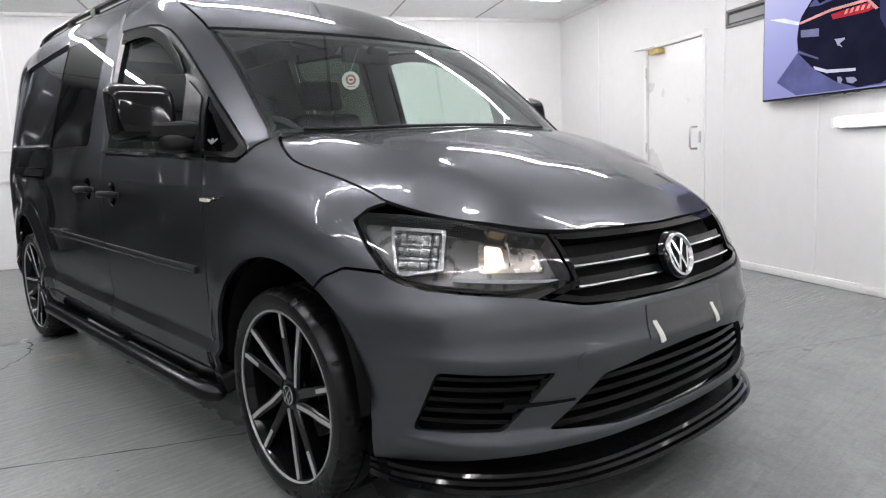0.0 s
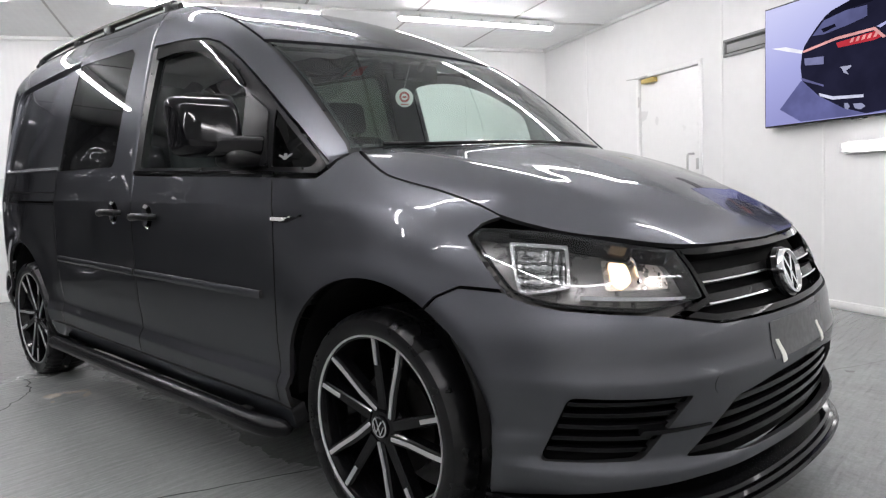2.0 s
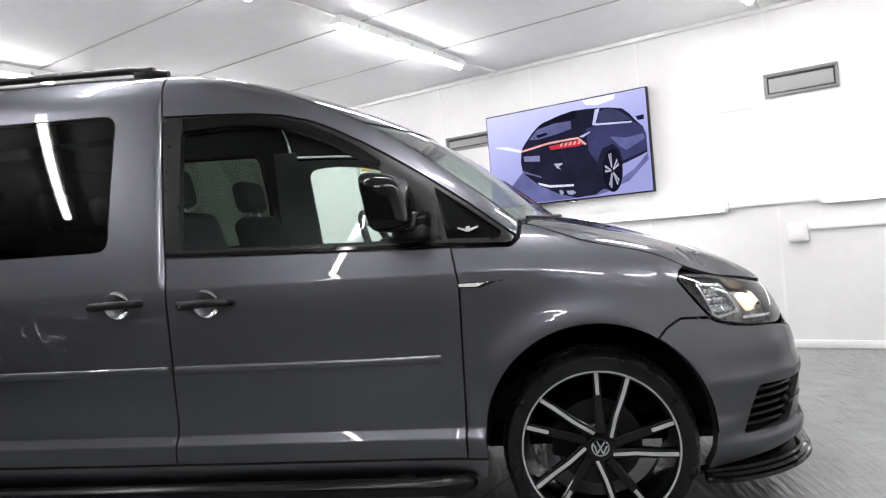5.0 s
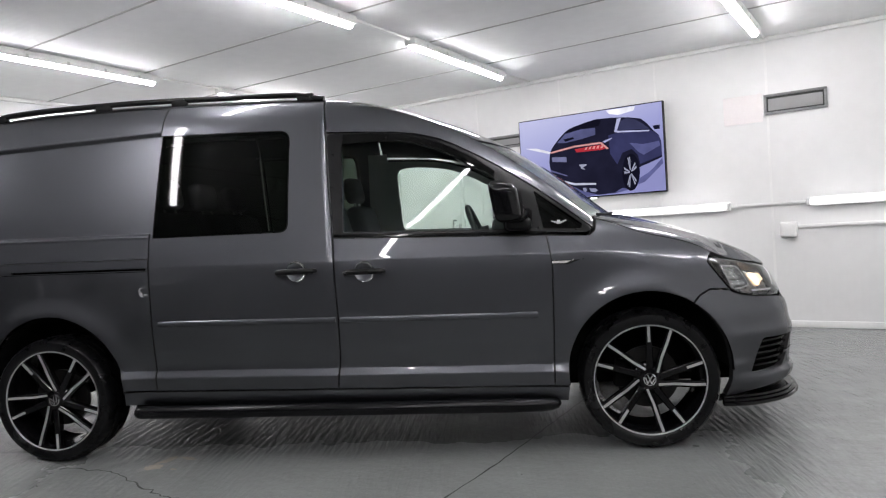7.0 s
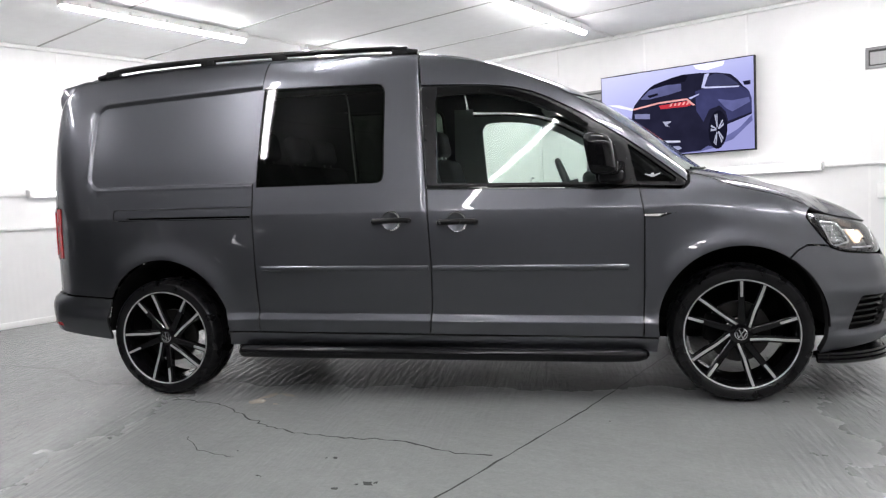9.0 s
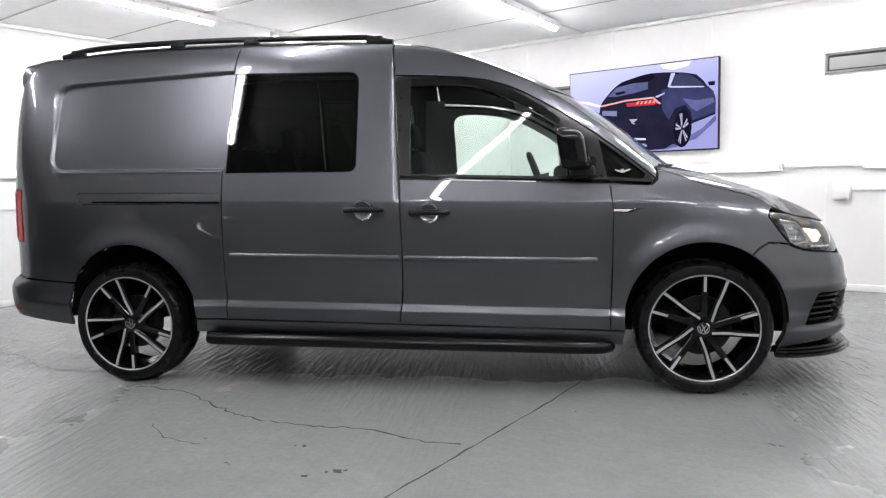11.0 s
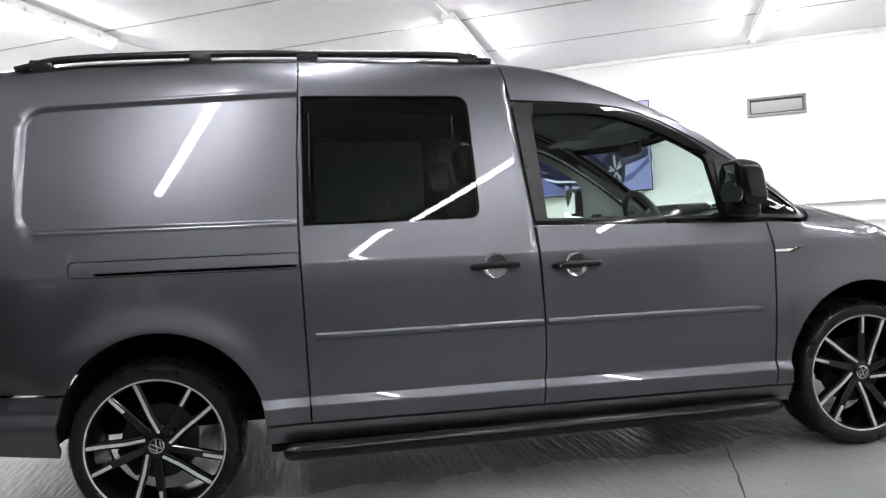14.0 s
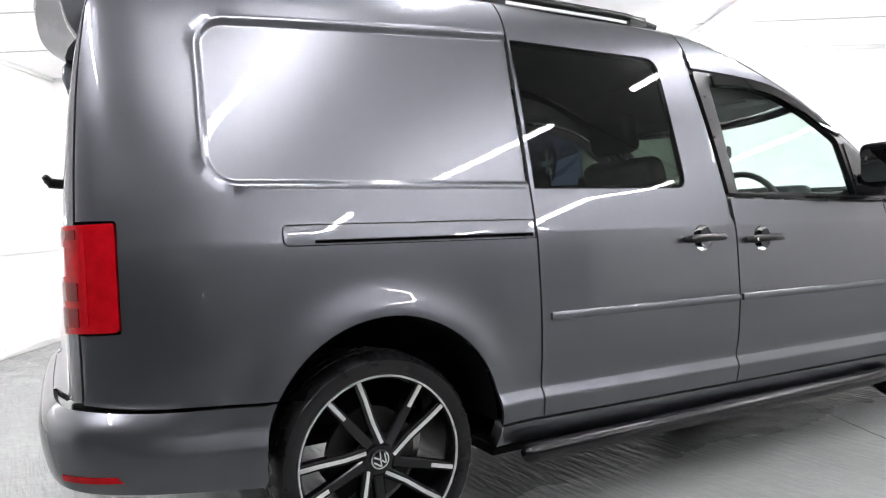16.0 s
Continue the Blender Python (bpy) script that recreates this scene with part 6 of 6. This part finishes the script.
# roof rails
for sg in (-1, 1):
    xs = np.linspace(-0.50, 1.46, 40)
    base = rake(crown(xs, np.full(40, -0.555)))
    bm = bmesh.new()
    lift = [0.006 + 0.020 * float(ramp(np.array(x), -0.50, -0.36) * ramp(np.array(-x), -1.46, -1.30)) for x in xs]
    pts = [(p[0], -sg * p[1], p[2] + h) for p, h in zip(base, lift)]
    tube(bm, pts, 0.015, 12)
    rail = part("roof_rail", bm, BLACKPL, van, "black aluminium roof rail")
    for x in (-0.40, 0.22, 0.66, 1.36):
        p = rake(crown([x], [-0.555]))[0]
        bm = bmesh.new()
        box(bm, x - 0.045, -sg * p[1] - 0.014, p[2] - 0.012, x + 0.045, -sg * p[1] + 0.014, p[2] + 0.034, 0.008)
        part("rail_foot", bm, BLACKPL, rail)

# roof spoiler and rear wiper
bm = bmesh.new()
sp = []
for k in range(25):
    y = -0.57 + 0.0475 * k
    f = abs(y) / 0.57
    z0, z1 = (rake(crown([x_], [y]))[0][2] for x_ in (-0.48, -0.60))
    xr = -0.745 - 0.10 * (1 - f ** 3)
    zr = 1.792 - 0.012 * f ** 3
    sp.append([bm.verts.new(p) for p in ((-0.46, y, z0 + 0.001), (-0.58, y, z1 + 0.012), (xr + 0.012, y, zr + 0.004), (xr, y, zr - 0.004), (xr + 0.004, y, zr - 0.024), (-0.70, y, zr - 0.050), (-0.56, y, z1 - 0.03))])
for A, B in zip(sp, sp[1:]):
    for j in range(7):
        bm.faces.new((A[j], A[(j + 1) % 7], B[(j + 1) % 7], B[j]))
bm.faces.new(sp[0])
bm.faces.new(sp[-1][::-1])
bmesh.ops.recalc_face_normals(bm, faces=bm.faces)
spoiler = part("roof_spoiler", bm, PAINT, van, "grey roof spoiler over the tailgate")
for sg in (-1, 1):
    bm = bmesh.new()
    prism(bm, [(-0.60, 1.785), (-0.735, 1.779), (-0.768, 1.735), (-0.772, 1.690), (-0.756, 1.630), (-0.722, 1.572), (-0.690, 1.590), (-0.655, 1.66)], 0.055, Matrix.Translation((0, sg * 0.545 + 0.0275, 0)) @ pose(0, 0, 0, 90, 0, 0), 0.008)
    bmesh.ops.recalc_face_normals(bm, faces=bm.faces)
    part("spoiler_fin", bm, PAINT, spoiler)
bm = bmesh.new()
tube(bm, [(-0.78, -0.42, 1.19), (-0.825, -0.42, 1.195), (-0.84, -0.43, 1.215)], [0.014, 0.016, 0.010], 10)
tube(bm, [(-0.835, -0.42, 1.20), (-0.835, -0.30, 1.22), (-0.845, 0.05, 1.23)], [0.009, 0.008, 0.006], 8)
part("rear_wiper", bm, BLACKPL, van, "black rear wiper arm")
# dark rear glass
panel("rear_window", sym_tail([(0.55, 1.10, 0.05), (0.52, 1.56, 0.05)]), mat=PRIVACY, lift=0.003, flange=0.006, pair=False, step=0.08)
# front wipers at the foot of the screen
for y0, y1 in ((-0.62, -0.05), (-0.05, 0.50)):
    xs = [2.965 - 0.36 * y * y for y in np.linspace(y0, y1, 8)]
    P = rake(crown(xs, np.linspace(y0, y1, 8)))
    bm = bmesh.new()
    tube(bm, [tuple(p + (0, 0, 0.005)) for p in P], 0.006, 8)
    part("wiper", bm, BLACKPL, van)

# ---- the cabin ----
inner_flank = uz((0.62, 0.40), (2.56, 0.40), (2.56, 1.055), (0.62, 1.10))
panel("door_lining", inner_flank, mat=INTERIOR, lift=-0.06, flange=0, step=0.06)
panel("door_pillar_lining", uz((1.38, 1.08), (1.37, 1.30), (1.40, 1.64), (1.54, 1.64), (1.55, 1.30), (1.56, 1.08)), mat=GREYTRIM, lift=-0.035, flange=0, step=0.05)
liner_hole = [(1.600, 1.100, 0.05), (1.592, 1.535, 0.09), (1.75, 1.540), (1.86, 1.532), (1.96, 1.514), (2.06, 1.478), (2.15, 1.436), (2.25, 1.378), (2.325, 1.325, 0.05), (2.355, 1.085, 0.04)]
part("window_surround", sheet(skin, shrink(rounded(uz(*frame_out)), 0.012), (side(liner_hole),), mirror=True, lift=-0.05, flange=0, step=0.05), GREYTRIM, van)
panel("load_lining", uz((-0.7, 0.80), (0.60, 0.80), (0.60, 1.68), (-0.55, 1.64), (-0.7, 1.5)), mat=LINING, lift=-0.05, flange=0, step=0.08)
panel("screen_pillar_lining", uz((2.30, 1.45), (2.36, 1.40), (2.48, 1.31), (2.63, 1.205), (2.76, 1.09), (2.78, 1.12), (2.64, 1.25), (2.49, 1.36), (2.31, 1.47)), mat=GREYTRIM, lift=-0.03, flange=0, step=0.03)
ro = [(2.41 - 0.45 * y * y, y) for y in np.linspace(-0.60, 0.60, 16)] + [(x, 0.585) for x in np.linspace(2.2, -0.6, 20)] + [(x, -0.585) for x in np.linspace(-0.6, 2.2, 20)]
part("roof_lining", sheet(crown, rounded(np.array(ro), 0.1), step=0.12, lift=-0.03, flange=0), GREYTRIM, van)


def seat(x, y, w=0.50, cloth=CLOTH):
    bm = bmesh.new()
    box(bm, x - 0.26, y - w / 2, 0.50, x + 0.28, y + w / 2, 0.66, 0.05, 3)
    s_ = part("seat", bm, cloth, van, "dark cloth seat")
    bm = bmesh.new()
    vs = box(bm, -0.06, -w / 2, 0.0, 0.06, w / 2, 0.66, 0.05, 3)
    for v in bm.verts:
        v.co.y *= 1 - 0.14 * (v.co.z / 0.66) ** 2
    bmesh.ops.transform(bm, matrix=pose(x - 0.24, y, 0.62, 0, -14, 0), verts=bm.verts)
    part("backrest", bm, cloth, s_)
    bm = bmesh.new()
    box(bm, -0.045, -0.13, 0.0, 0.045, 0.13, 0.17, 0.04, 3)
    bmesh.ops.transform(bm, matrix=pose(x - 0.415, y, 1.285, 0, -10, 0), verts=bm.verts)
    part("headrest", bm, cloth, s_)
    bm = bmesh.new()
    for dy in (-0.06, 0.06):
        tube(bm, [(x - 0.40, y + dy, 1.22), (x - 0.425, y + dy, 1.33)], 0.007, 8)
    part("headrest_posts", bm, STEEL, s_)


seat(1.78, -0.40)
seat(1.78, 0.40)
for y in (-0.46, 0.0, 0.46):
    seat(0.92, y, 0.44)
# dashboard
bm = bmesh.new()
prof = [(2.30, 0.70), (2.27, 0.92), (2.31, 1.04), (2.42, 1.085), (2.60, 1.085), (2.84, 1.07), (2.86, 1.00), (2.62, 0.90), (2.60, 0.60)]
L = [bm.verts.new((x, -0.74, z)) for x, z in prof]
R = [bm.verts.new((x, 0.74, z)) for x, z in prof]
for k in range(len(prof)):
    bm.faces.new((L[k], L[(k + 1) % len(prof)], R[(k + 1) % len(prof)], R[k]))
bm.faces.new(L)
bm.faces.new(R[::-1])
bmesh.ops.recalc_face_normals(bm, faces=bm.faces)
bmesh.ops.bevel(bm, geom=[e for e in bm.edges if abs(e.verts[0].co.y - e.verts[1].co.y) > 1], offset=0.03, segments=3, affect="EDGES")
dash = part("dashboard", bm, INTERIOR, van, "dark plastic dashboard")
bm = bmesh.new()
box(bm, 2.30, -0.56, 1.03, 2.50, -0.22, 1.125, 0.035, 3)
part("instrument_hood", bm, INTERIOR, dash)
bm = bmesh.new()
ring = [(2.235 - 0.16 * math.sin(a) * 0.42, -0.39 + 0.185 * math.cos(a), 1.02 + 0.185 * math.sin(a) * 0.92) for a in np.linspace(0, 2 * math.pi, 36, endpoint=False)]
tube(bm, ring, 0.0155, 10, closed=True)
swheel = part("steering_wheel", bm, INTERIOR, dash, "black steering wheel")
bm = bmesh.new()
lathe(bm, [(0.0001, -0.03), (0.06, -0.02), (0.07, 0.03)], 20, "x", (2.245, -0.39, 1.02))
for a in (0, math.pi, -math.pi / 2):
    tube(bm, [(2.245, -0.39, 1.02), (2.235 - 0.067 * math.sin(a), -0.39 + 0.18 * math.cos(a), 1.02 + 0.17 * math.sin(a))], 0.014, 8)
tube(bm, [(2.25, -0.39, 1.02), (2.42, -0.39, 0.97)], 0.035, 10)
part("steering_column", bm, INTERIOR, dash)
bm = bmesh.new()
box(bm, 2.33, -0.125, 1.405, 2.36, 0.115, 1.475, 0.014, 3)
bmesh.ops.transform(bm, matrix=pose(0, 0, 0, 0, 0, 0), verts=bm.verts)
rear_view = part("rear_view_mirror", bm, INTERIOR, van, "dark interior mirror")
bm = bmesh.new()
tube(bm, [(2.36, 0, 1.45), (2.43, 0, 1.50)], 0.012, 8)
part("mirror_stem", bm, INTERIOR, rear_view)
for y in (-0.36, 0.36):
    bm = bmesh.new()
    box(bm, 2.05, y - 0.17, 1.520, 2.21, y + 0.17, 1.536, 0.006)
    part("sun_visor", bm, GREYTRIM, van)
# round scented tag on a string under the mirror
bm = bmesh.new()
lathe(bm, [(0.0001, -0.002), (0.036, -0.002), (0.036, 0.002), (0.0001, 0.002)], 32, "x")
bmesh.ops.transform(bm, matrix=pose(2.405, -0.13, 1.325, 0, 0, -28), verts=bm.verts)
tag_ = part("air_freshener", bm, material("white_card", (0.8, 0.79, 0.75), 0.6, grain=60, tint=0.04), van, "round white scented tag with a red mark")
bm = bmesh.new()
lathe(bm, [(0.013, 0.003), (0.021, 0.003), (0.021, 0.0035), (0.013, 0.0035)], 24, "x", closed=True)
box(bm, 0.003, -0.008, -0.004, 0.0035, 0.008, 0.004)
box(bm, 0.003, -0.016, -0.030, 0.0035, 0.016, -0.026)
bmesh.ops.transform(bm, matrix=pose(2.405, -0.13, 1.328, 0, 0, -28), verts=bm.verts)
part("red_mark", bm, material("red_print", (0.45, 0.05, 0.04), 0.6), tag_, smooth=False)
bm = bmesh.new()
tube(bm, [(2.405, -0.13, 1.36), (2.37, -0.06, 1.46)], 0.0012, 5)
part("string", bm, GREYTRIM, tag_)
